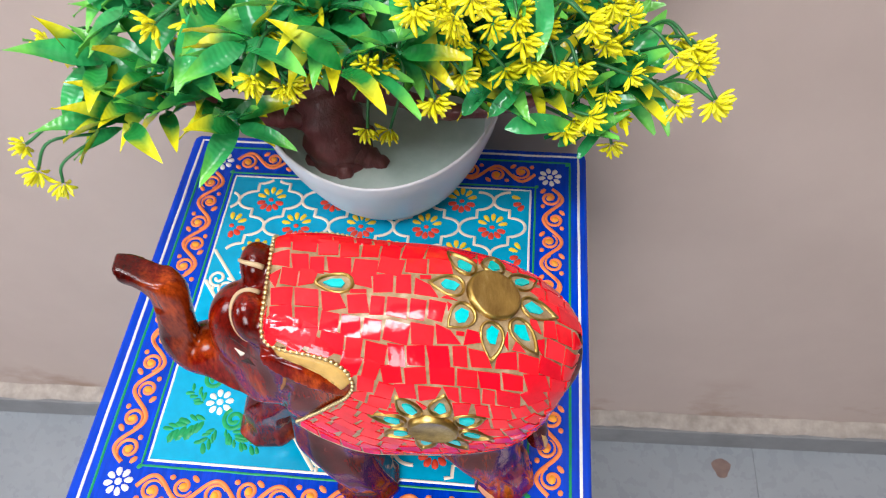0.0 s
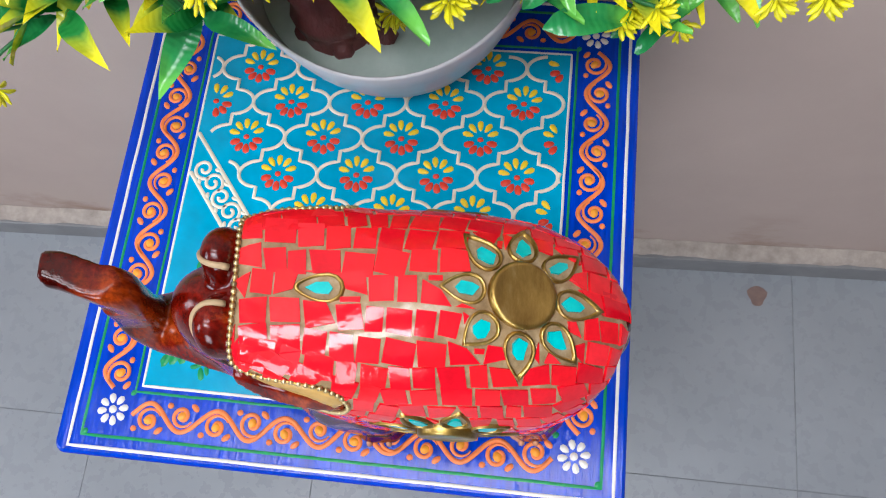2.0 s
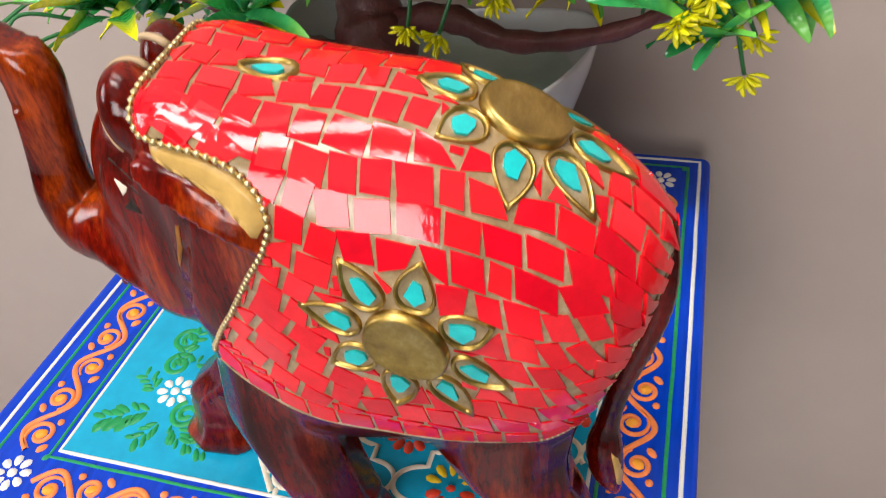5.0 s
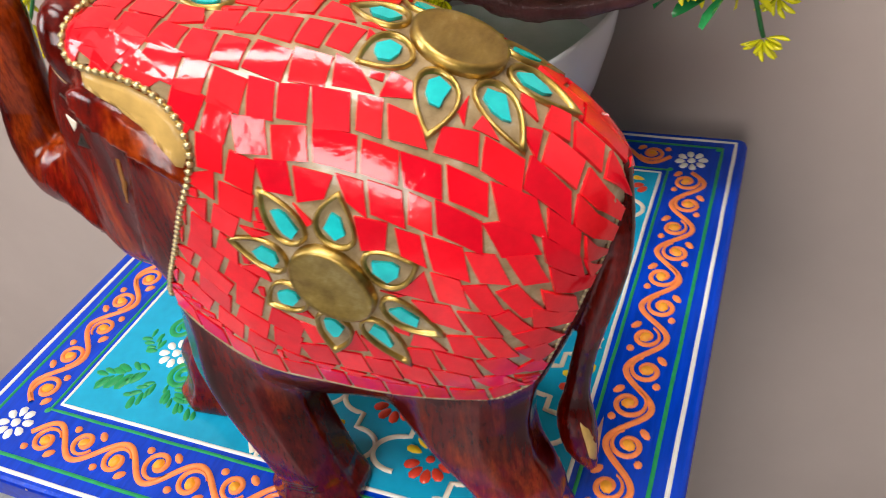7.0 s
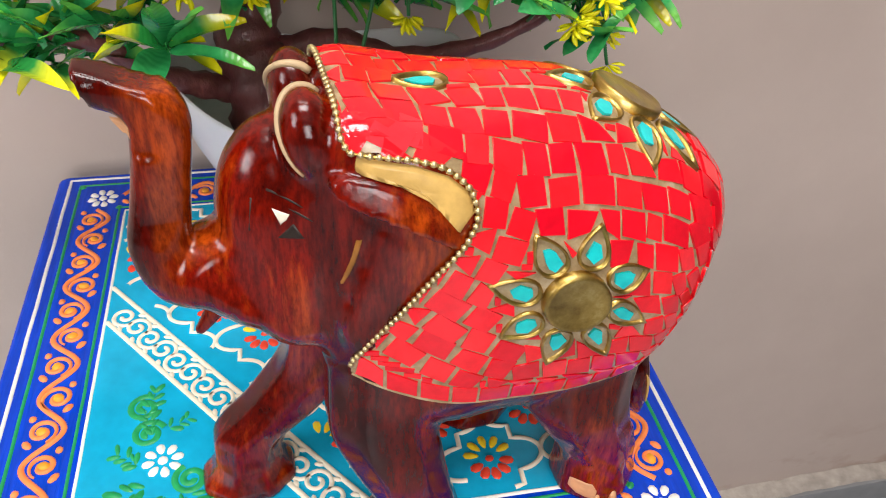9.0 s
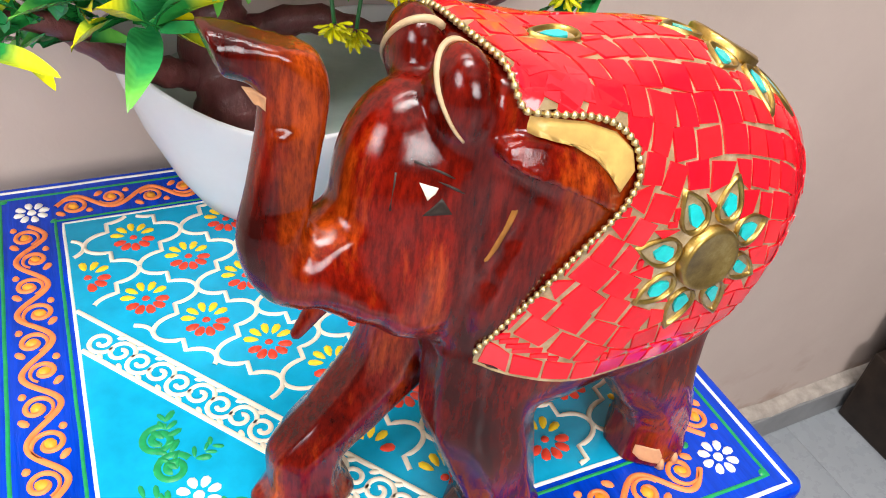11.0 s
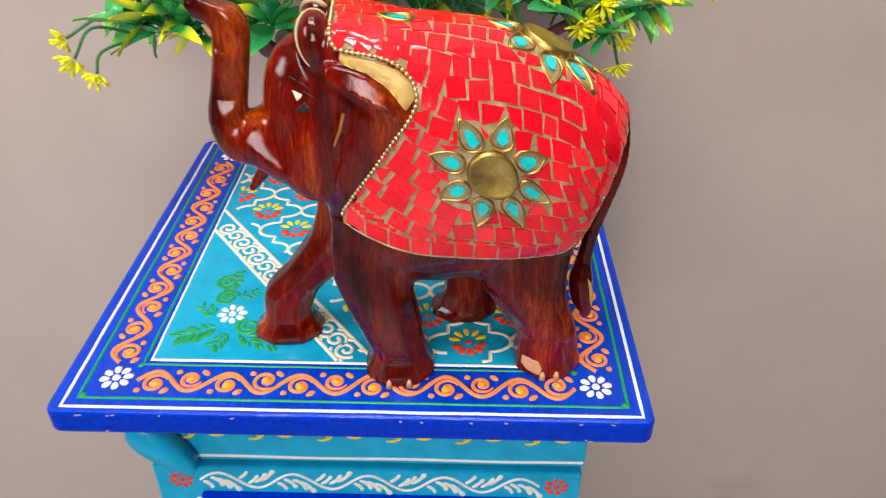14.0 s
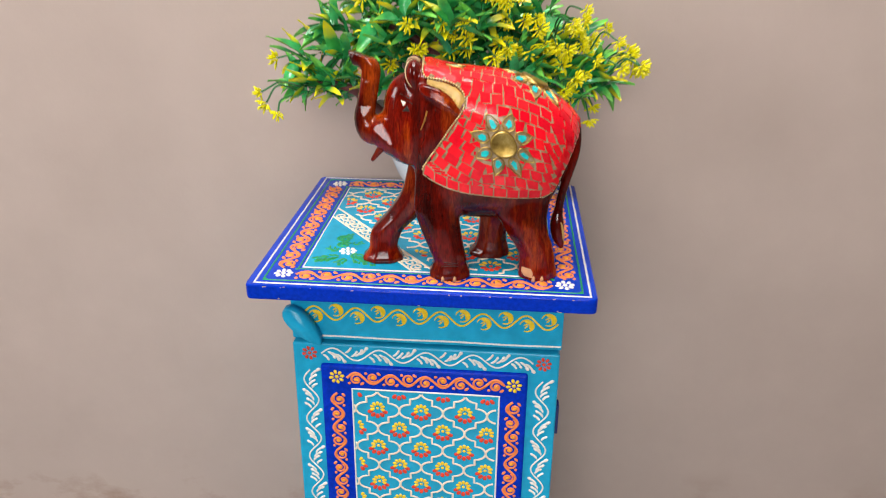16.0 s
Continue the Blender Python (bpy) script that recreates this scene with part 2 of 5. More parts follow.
M_LEAF = leaf_material("green_leaf", (0.012, 0.20, 0.060), (0.045, 0.42, 0.12), (0.16, 0.55, 0.08), 0.75)
M_LEAFY = leaf_material("yellow_tipped_leaf", (0.010, 0.19, 0.045), (0.04, 0.38, 0.07), (0.86, 0.76, 0.01), 0.60)
M_PETAL = leaf_material("yellow_bud", (0.12, 0.30, 0.015), (0.30, 0.42, 0.02), (0.86, 0.80, 0.01), 0.05)
M_STEM = paint("green_stem", (0.03, 0.16, 0.05), 0.35, 0.2, 0.1, 100)
M_DARKWOOD = paint("dark_stained_wood", (0.022, 0.014, 0.010), 0.45, 0.4, 0.1, 40)
M_BROWN = paint("brown_terracotta", (0.20, 0.085, 0.045), 0.6, 0.25, 0.0, 60)

# ---------------------------------------------------------------- mesh helpers


def mesh_from(name, verts, faces, mats, index=None, smooth=True):
    me = bpy.data.meshes.new(name)
    me.from_pydata([tuple(v) for v in verts], [], faces)
    for m in mats:
        me.materials.append(m)
    if index is not None:
        me.polygons.foreach_set("material_index", np.asarray(index, dtype=np.int32))
    me.polygons.foreach_set("use_smooth", np.full(len(me.polygons), bool(smooth)))
    me.update()
    return me


def part(name, bm, material, parent, label="", smooth=False):
    """Links a bmesh or a mesh as one object under a thing or a part."""
    if isinstance(bm, bmesh.types.BMesh):
        me = bpy.data.meshes.new(name)
        bm.to_mesh(me)
        bm.free()
        me.materials.append(material)
        if smooth:
            me.polygons.foreach_set("use_smooth", np.full(len(me.polygons), True))
    else:
        me = bm
    ob = new(name, me)
    ob.parent = parent
    if label:
        tagged(ob, label)
    return ob


def thing(name, at, label, category, group="", kind=""):
    ob = new(name)
    ob.empty_display_size = 0.02
    ob.location = at
    return tagged(ob, label, category, group, kind)


def box(lo, hi, bevel=0.0, seg=2):
    bm = bmesh.new()
    bmesh.ops.create_cube(bm, size=1)
    for v in bm.verts:
        v.co = Vector([(lo[i] + hi[i]) / 2 + v.co[i] * (hi[i] - lo[i]) for i in range(3)])
    if bevel:
        bmesh.ops.bevel(bm, geom=bm.edges[:], offset=bevel, segments=seg, affect="EDGES", profile=0.5)
    return bm


class Shape:
    """Collects vertices and faces of one mesh, with a material index for each face."""

    def __init__(self):
        self.v, self.f, self.m = [], [], []

    def add(self, verts, faces, mi=0):
        o = len(self.v)
        self.v.extend(verts)
        self.f.extend([tuple(i + o for i in f) for f in faces])
        self.m.extend([mi] * len(faces))

    def ribbon(self, pts, width, height, mi=0, closed=False, base=0.0, taper=False):
        """A raised, rounded stroke along points (x, y) on the plane z = base."""
        p = np.asarray(pts, float)
        n = len(p)
        d = np.roll(p, -1, 0) - np.roll(p, 1, 0) if closed else np.gradient(p, axis=0)
        d /= np.linalg.norm(d, axis=1)[:, None] + 1e-12
        q = np.stack([-d[:, 1], d[:, 0]], 1)
        w = np.full(n, width / 2)
        if taper:
            w = w * np.clip(np.minimum(np.linspace(0.35, 3, n), np.linspace(3, 0.35, n)), 0, 1)
        rows = []
        for k, hh in ((-1, 0), (-0.55, 0.85), (0.55, 0.85), (1, 0)):
            rows.append(np.column_stack([p + q * (w * k)[:, None], np.full(n, base + height * hh)]))
        verts = np.stack(rows, 1).reshape(-1, 3)
        faces = []
        for i in range(n if closed else n - 1):
            j = (i + 1) % n
            for k in range(3):
                faces.append((i * 4 + k, i * 4 + k + 1, j * 4 + k + 1, j * 4 + k)[::-1])
        self.add(verts.tolist(), faces, mi)

    def drop(self, x, y, length, width, angle, height, mi=0, base=0.0, n=8, point=0.0):
        """A raised petal or dab lying on the plane; point > 0 sharpens the inner end."""
        ca, sa = math.cos(angle), math.sin(angle)
        ring, top = [], []
        for i in range(n):
            a = 2 * math.pi * i / n
            u, v = math.cos(a) * length / 2, math.sin(a) * width / 2 * (1 + point * math.cos(a))
            ring.append((x + u * ca - v * sa, y + u * sa + v * ca, base))
            u, v = u * 0.62, v * 0.62
            top.append((x + u * ca - v * sa, y + u * sa + v * ca, base + height))
        faces = [(i, (i + 1) % n, n + (i + 1) % n, n + i) for i in range(n)] + [tuple(range(n, 2 * n))]
        self.add(ring + top, faces, mi)

    def tube(self, pts, radii, mi=0, sides=8, cap=True):
        p = [Vector(q) for q in pts]
        if isinstance(radii, (int, float)):
            radii = [radii] * len(p)
        verts, faces = [], []
        up = None
        for i, q in enumerate(p):
            d = (p[min(i + 1, len(p) - 1)] - p[max(i - 1, 0)]).normalized()
            if up is None:
                up = d.orthogonal().normalized()
            up = (up - d * up.dot(d)).normalized()
            side = d.cross(up)
            for k in range(sides):
                a = 2 * math.pi * k / sides
                verts.append(tuple(q + (up * math.cos(a) + side * math.sin(a)) * radii[i]))
        for i in range(len(p) - 1):
            for k in range(sides):
                faces.append((i * sides + k, i * sides + (k + 1) % sides, (i + 1) * sides + (k + 1) % sides, (i + 1) * sides + k))
        if cap:
            faces.append(tuple(range(sides))[::-1])
            faces.append(tuple(range((len(p) - 1) * sides, len(p) * sides)))
        self.add(verts, faces, mi)

    def mesh(self, name, mats, smooth=True):
        return mesh_from(name, self.v, self.f, mats, self.m, smooth)


def smooth_path(pts, n):
    """Catmull-Rom points through the given points."""
    p = [np.asarray(q, float) for q in pts]
    p = [2 * p[0] - p[1]] + p + [2 * p[-1] - p[-2]]
    out = []
    segs = len(p) - 3
    for i in range(segs):
        a, b_, c, d = p[i:i + 4]
        for k in range(n):
            u = k / n
            out.append(0.5 * (2 * b_ + (c - a) * u + (2 * a - 5 * b_ + 4 * c - d) * u * u + (3 * b_ - a - 3 * c + d) * u ** 3))
    out.append(p[-2])
    return out


# ---------------------------------------------------------------- the room
WALL_Y, SKIRT_Y, SKIRT_H = 0.200, 0.177, 0.051
X0, X1, Y0, CEIL = -1.9, 1.9, -2.7, 2.55


def structure(name, bm, m, label, category):
    ob = part(name, bm, m, None)
    return tagged(ob, label, category, kind="structure")


# the wall behind the cabinet, which stands a little askew to it
ASKEW = Matrix.Translation((0.4, WALL_Y - 0.007, 0)) @ Matrix.Rotation(radians(1.5), 4, "Z") @ Matrix.Translation((-0.4, -WALL_Y, 0))
structure("wall_north", box((X0 - 0.2, WALL_Y, 0), (X1 + 0.2, WALL_Y + 0.12, CEIL)), M_WALL, "warm grey painted wall with brown scuffs above the skirting", "wall").matrix_world = ASKEW
structure("wall_east", box((X1, Y0, 0), (X1 + 0.12, WALL_Y + 0.1, CEIL)), M_ROOM_DARKENED, "plain unseen side wall, its warm grey darkened to cut reflections", "wall")
M_FRAME = paint("white_window_paint", (0.75, 0.75, 0.73), 0.4, 0.03)
M_GLASS = mat("window_glass", (1, 1, 1), 0.0)
M_GLASS.node_tree.nodes["Principled BSDF"].inputs["Transmission Weight"].default_value = 1.0


def window_wall(name, number, m, a0, a1, w0, w1, z0, z1):
    """A wall along local x from a0 to a1, 12 cm thick towards -y, with one two-pane window from w0 to w1."""
    bm = bmesh.new()
    for lo_, hi_ in (((a0, 0.0), (w0, CEIL)), ((w1, 0.0), (a1, CEIL)), ((w0, 0.0), (w1, z0)), ((w0, z1), (w1, CEIL))):
        one = box((lo_[0], -0.12, lo_[1]), (hi_[0], 0.0, hi_[1]))
        me_ = bpy.data.meshes.new("piece")
        one.to_mesh(me_)
        one.free()
        bm.from_mesh(me_)
        bpy.data.meshes.remove(me_)
    structure(name, bm, M_ROOM_DARKENED, "plain unseen wall with one window, its warm grey darkened to cut reflections", "wall").matrix_world = m
    window = thing("window_" + str(number), (0, 0, 0), "white painted window with two panes", "window", kind="structure")
    window.matrix_world = m @ pose((w0 + w1) / 2, -0.06, z0)
    ww, wh = (w1 - w0) / 2, z1 - z0
    for lo_, hi_ in (((-ww, 0.0), (-ww + 0.04, wh)), ((ww - 0.04, 0.0), (ww, wh)), ((-ww + 0.04, 0.0), (ww - 0.04, 0.04)), ((-ww + 0.04, wh - 0.04), (ww - 0.04, wh)), ((-0.02, 0.04), (0.02, wh - 0.04))):
        part("window_frame", box((lo_[0], -0.055, lo_[1]), (hi_[0], -0.015, hi_[1]), 0.003), M_FRAME, window)
    for a_, b_ in ((-ww + 0.04, -0.02), (0.02, ww - 0.04)):
        pane = part("pane", box((a_, -0.037, 0.04), (b_, -0.033, wh - 0.04)), M_GLASS, window)
        pane.visible_shadow = False


# the unseen walls behind and beside the camera, darkened against bounce light, each with one window
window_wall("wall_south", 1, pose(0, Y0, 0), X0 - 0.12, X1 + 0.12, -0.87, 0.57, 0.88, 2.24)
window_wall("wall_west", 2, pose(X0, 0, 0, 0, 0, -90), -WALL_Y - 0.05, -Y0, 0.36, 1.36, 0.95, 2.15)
panel = thing("ceiling_panel", (-0.15, -0.72, CEIL), "white rectangular ceiling light panel, lit", "light")
part("panel_housing", box((-0.60, -0.19, -0.105), (0.60, 0.19, 0.0), 0.006), M_FRAME, panel)
lamp = thing("tube_light", (-0.06, -0.075, CEIL), "white ceiling batten with a lit tube", "light")
part("housing", box((-0.58, -0.035, -0.120), (0.58, 0.035, 0.0), 0.006), M_FRAME, lamp)
structure("ceiling", box((X0 - 0.12, Y0 - 0.12, CEIL), (X1 + 0.12, WALL_Y + 0.2, CEIL + 0.1)), M_CEIL, "plain white ceiling", "ceiling")
floor = structure("floor", box((X0 - 0.12, Y0 - 0.12, -0.08), (X1 + 0.12, WALL_Y + 0.2, -0.0009)), M_JOINT, "blue-grey square floor tiles with dark joints", "floor")
bm = box((X0, SKIRT_Y, 0.0), (X1, WALL_Y - 0.0005, SKIRT_H - 0.006), 0.0015)
skirt = structure("baseboard", bm, M_SKIRT, "grey tiled skirting with a rough mortar top edge", "skirting")
skirt.matrix_world = ASKEW
s = Shape()
xs = np.linspace(X0, X1, 420)
rows = []
for x in xs:
    w = 0.0025 * noise.noise((x * 22, 0.3, 0)) + 0.0018 * noise.noise((x * 70, 4.3, 0))
    rows.append([(x, SKIRT_Y + 0.003 + w, SKIRT_H - 0.0065), (x, SKIRT_Y + 0.006 + w, SKIRT_H - 0.001 + w), (x, WALL_Y - 0.004, SKIRT_H + 0.001 + w), (x, WALL_Y - 0.0004, SKIRT_H + 0.003 + 1.5 * w)])
s.add([q for r in rows for q in r], [(i * 4 + k, i * 4 + k + 1, i * 4 + k + 5, i * 4 + k + 4)[::-1] for i in range(len(xs) - 1) for k in range(3)])
part("mortar_edge", s.mesh("mortar_edge", [M_MORTAR]), None, skirt, "pale uneven mortar along the skirting top")
s = Shape()
for k in range(14):
    a = k * 2 * math.pi / 14
    s.v.append((0.408 + 0.012 * math.cos(a) * (1 + 0.25 * math.sin(3 * a)), 0.14 + 0.014 * math.sin(a), 0.0006))
s.f.append(tuple(range(14)))
s.m.append(0)
stain = part("floor_stain", s.mesh("floor_stain", [M_SPOT]), None, None)
tagged(stain, "small dried brown drip on the floor tile", "stain", kind="structure")

# ---------------------------------------------------------------- painted cabinet
TOP = 0.608
HALF = 0.152


def wave_scroll(s, length, amp, count, width, height, mi_line, mi_dot, curl=0.0052, base=0.0):
    """Scrolling vine along x, from -length/2 to length/2: a wave with a curl in each bend."""
    half = length / count
    u = np.linspace(0, count, count * 14 + 1)
    x = -length / 2 + u * half
    y = amp * np.sin(np.pi * u) * (1 + 0.08 * np.sin(u * 2.3))
    s.ribbon(np.column_stack([x, y]), width, height, mi_line, base=base)
    for k in range(count):
        sgn = 1 if k % 2 == 0 else -1
        j = 0.10 * math.sin(k * 4.7)
        cx, cy = -length / 2 + (k + 0.52 + j * 0.3) * half, -sgn * amp * 0.28
        a = np.linspace(0, 2.9 * math.pi, 30)
        r = curl * (1 + j) * (1 - 0.80 * a / a[-1])
        px, py = cx + r * np.cos(a + 0.4), cy + sgn * r * np.sin(a + 0.4)
        s.ribbon(np.column_stack([px, py]), width * 0.85, height, mi_line, base=base, taper=True)
        s.drop(cx, cy, curl * 0.9, curl * 0.75, 0.5 * k, height * 1.3, mi_dot, base)
        s.drop(cx + half * 0.34, cy - sgn * amp * 0.75, curl * 0.85, curl * 0.5, 0.7 * sgn, height, mi_line, base)
        s.drop(cx - half * 0.40, cy - sgn * amp * 0.75, curl * 0.55, curl * 0.5, 0, height, mi_line, base)


def rosette(s, x, y, r, petals, mi, height, base=0.0, centre=None, turn=0.2):
    for k in range(petals):
        a = turn + 2 * math.pi * k / petals
        s.drop(x + 0.66 * r * math.cos(a), y + 0.66 * r * math.sin(a), 0.62 * r, 0.42 * r, a, height, mi, base, point=0.25)
    s.drop(x, y, 0.5 * r, 0.5 * r, 0, height * 1.2, mi if centre is None else centre, base)


def lattice(origin, e1, e2, inside, width, height, bend):
    """Interlaced lobed lattice round the flower motifs; returns its mesh data and the motif places."""
    s, places = Shape(), []
    o, e1, e2 = np.array(origin), np.array(e1), np.array(e2)
    vert = 2 * e2 + e1
    for i in range(-14, 15):
        for j in range(-22, 23):
            c = o + i * e1 + j * e2
            if inside(c[0], c[1]):
                places.append((c[0], c[1]))
            for variant, (corner, side) in enumerate(((-vert / 2, e1 / 2), (-vert / 2, -e1 / 2))):
                # from the side joint b_ over two quarter lobes and a step to the joint a above or below
                ex, ey = side / 2, corner
                th = np.linspace(0, math.pi / 2, 9)[:, None]
                lobe1 = c + ex + ex * np.cos(th) + ey * bend * np.sin(th)
                lobe2 = c + ex - ex * np.sin(th) + ey * (1 - bend * np.cos(th))
                p = np.concatenate([lobe1, lobe2])
                run = []
                lift = 0.00012 * (variant + 2 * (j % 2))
                for q in p:
                    if inside(q[0], q[1]):
                        run.append(q)
                    else:
                        if len(run) > 2:
                            s.ribbon(run, width, height, base=lift)
                        run = []
                if len(run) > 2:
                    s.ribbon(run, width, height, base=lift)
    return s, places


def motif_mesh(name, scale, at=(0, 0), inside=None, full=False):
    """Yellow fan of petals over red ones; petals that fall outside the field are left off."""
    s = Shape()

    def dab(x, y, *rest, **kw):
        if inside is None or inside(at[0] + x, at[1] + y):
            s.drop(x, y, *rest, **kw)

    if full:
        for k in range(7):
            a = math.radians(-20 + 220 * k / 6)
            dab(0.50 * scale * math.cos(a), 0.16 * scale + 0.50 * scale * math.sin(a), 0.50 * scale, 0.33 * scale, a, 0.0008, 0, point=0.3)
        dab(0, 0.14 * scale, 0.32 * scale, 0.3 * scale, 0, 0.0009, 0)
        for k in range(5):
            a = math.radians(202 + 34 * k)
            dab(0.74 * scale * math.cos(a), 0.04 * scale + 0.74 * scale * math.sin(a), 0.60 * scale, 0.42 * scale, a, 0.0008, 1, point=0.2)
    else:
        for k in range(5):
            a = math.radians(18 + 36 * k)
            dab(0.66 * scale * math.cos(a), 0.12 * scale + 0.66 * scale * math.sin(a), 0.62 * scale, 0.31 * scale, a, 0.0008, 0, point=0.35)
        for k in range(5):
            a = math.radians(196 + 37 * k)
            dab(0.60 * scale * math.cos(a), -0.06 * scale + 0.58 * scale * math.sin(a), 0.58 * scale, 0.38 * scale, a, 0.0008, 1, point=0.2)
        dab(0, 0.02 * scale, 0.34 * scale, 0.3 * scale, 0, 0.0009, 1)
    return s.mesh(name, [M_YELLOW, M_RED]) if s.v else None


cabinet = thing("painted_cabinet", (0, 0, 0), "turquoise and blue hand-painted wooden bedside cabinet with floral relief", "cabinet")

# top board with softened corners
bm = bmesh.new()
bmesh.ops.create_cube(bm, size=1)
for v in bm.verts:
    v.co = Vector((v.co.x * 0.309 - 0.0008, v.co.y * 0.305 + 0.0005, TOP - 0.0075 + v.co.z * 0.015))
bmesh.ops.bevel(bm, geom=[e for e in bm.edges if abs(e.verts[0].co.z - e.verts[1].co.z) > 0.01], offset=0.006, segments=4, affect="EDGES", profile=0.5)
bmesh.ops.bevel(bm, geom=[e for e in bm.edges if abs(e.verts[0].co.z - e.verts[1].co.z) < 0.001], offset=0.002, segments=2, affect="EDGES", profile=0.5)
tabletop = part("tabletop", bm, M_BLUE_TOP, cabinet, "blue painted square top with white and green border lines")
# the edge takes the darker, duller copy of the enamel, to hold back reflections
tabletop.data.materials.append(M_BLUE)
for f in tabletop.data.polygons:
    if f.normal.z < 0.5:
        f.material_index = 1


def square_loop(h, r=0.002, wob=0.0003, seed=0):
    pts = []
    for k in range(4):
        for u in np.linspace(-1, 1, 40)[:-1]:
            x, y = u * h, -h
            y += wob * noise.noise((u * 6, seed, k))
            for _ in range(k):
                x, y = -y, x
            pts.append((x, y))
    return pts


def on_top(name, s, mats, label="", z=TOP):
    ob = part(name, s.mesh(name, mats), None, tabletop, label)
    ob.location = (0, 0, z)
    return ob


s = Shape()
s.ribbon(square_loop(0.1476, seed=1), 0.0019, 0.0006, closed=True)
on_top("outer_line", s, [M_WHITE], "thin white outer border line")
s = Shape()
s.ribbon(square_loop(0.1412, seed=2), 0.0017, 0.0005, closed=True)
s.ribbon(square_loop(0.1158, seed=3), 0.0015, 0.0005, closed=True)
for sx in (-1, 1):
    for sy in (-1, 1):
        s.drop(sx * 0.1395, sy * 0.1395, 0.004, 0.0034, 0.8, 0.0006)
        s.drop(sx * 0.1165, sy * 0.1165, 0.004, 0.003, 0.8, 0.0006)
on_top("green_line", s, [M_GREEN], "thin green border line")
s = Shape()
s.ribbon(square_loop(0.1122, seed=4), 0.0018, 0.0008, closed=True)
on_top("inner_line", s, [M_WHITE], "thin white inner border line")
part("centre_field", box((-0.1121, -0.1121, TOP - 0.001), (0.1121, 0.1121, TOP + 0.00035)), M_TURQ, tabletop, "turquoise painted centre field")
for k in range(4):
    s = Shape()
    wave_scroll(s, 0.230, 0.0068, 12, 0.0027, 0.0010, 0, 1, 0.0068)
    ob = on_top("scroll_border", s, [M_ORANGE, M_AMBER], "orange scrolling vine border")
    ob.matrix_local = Matrix.Rotation(k * math.pi / 2, 4, "Z") @ pose(0, -0.1285, TOP)
s = Shape()
rosette(s, 0, 0, 0.0092, 8, 0, 0.001)
white_flower = s.mesh("corner_flower", [M_WHITE])
for sx in (-1, 1):
    for sy in (-1, 1):
        o = part("corner_flower", white_flower, None, tabletop, "white eight-petalled corner flower")
        o.location = (sx * 0.1265, sy * 0.1265, TOP)
o = part("corner_flower", white_flower, None, tabletop)
o.location = (-0.078, -0.072, TOP + 0.0003)

# slanting band across one corner: upper edge from (-0.111, 0.043) to (0.010, -0.111)
BA, BB = np.array([-0.1110, 0.0430]), np.array([0.0100, -0.1110])
BC, BD = np.array([-0.1110, 0.0170]), np.array([-0.0110, -0.1110])


def beyond_band(x, y):
    d = BB - BA
    return d[0] * (y - BA[1]) - d[1] * (x - BA[0]) > 0.0012


s = Shape()
for a, b_ in ((BA, BB), (BC, BD)):
    u = np.linspace(0, 1, 24)[:, None]
    s.ribbon(a + (b_ - a) * u, 0.0026, 0.0009)
d = (BB - BA) / np.linalg.norm(BB - BA)
q = np.array([-d[1], d[0]])
mid0, mid1 = (BA + BC) / 2 + d * 0.010, (BB + BD) / 2 - d * 0.004
L = np.linalg.norm(mid1 - mid0)
for k in range(15):
    c = mid0 + (mid1 - mid0) * (k + 0.3) / 15
    a = np.linspace(0, 2.7 * math.pi, 26)
    r = 0.0068 * (1 - 0.80 * a / a[-1])
    sg = 1 if k % 2 else -1
    px = c[0] + r * np.cos(a) * d[0] + sg * r * np.sin(a) * q[0]
    py = c[1] + r * np.cos(a) * d[1] + sg * r * np.sin(a) * q[1]
    s.ribbon(np.column_stack([px, py]), 0.0022, 0.0009)
    for sg2 in (-1, 1):
        e = c + d * L / 30 + q * sg2 * 0.0066
        s.drop(e[0], e[1], 0.0050, 0.0026, math.atan2(d[1], d[0]) + 0.6 * sg2, 0.0008)
on_top("slanting_band", s, [M_CREAM], "cream band of curls across the corner", TOP + 0.0003)

s, places = lattice((0.014, 0.048), (0.0475, 0.0028), (-0.0240, -0.0255),
                    lambda x, y: abs(x) < 0.110 and abs(y) < 0.110 and beyond_band(x, y), 0.0023, 0.0009, 0.35)
on_top("lattice", s, [M_CREAM], "cream lobed lattice lines", TOP + 0.0003)
motif = motif_mesh("flower_motif", 0.0118)
for x, y in places:
    if abs(x) < 0.101 and abs(y) < 0.101 and beyond_band(x - 0.012, y - 0.004):
        me = motif
    else:
        me = motif_mesh("flower_motif", 0.0118, (x, y), lambda p_, q_: abs(p_) < 0.1085 and abs(q_) < 0.1085 and beyond_band(p_ - 0.003, q_))
    if me:
        o = part("flower_motif", me, None, tabletop)
        o.matrix_local = pose(x, y, TOP + 0.0003, 0, 0, 3 + 6 * math.sin(x * 900 + y * 700))

# green sprays in the plain corner
s = Shape()
rng = random.Random(4)


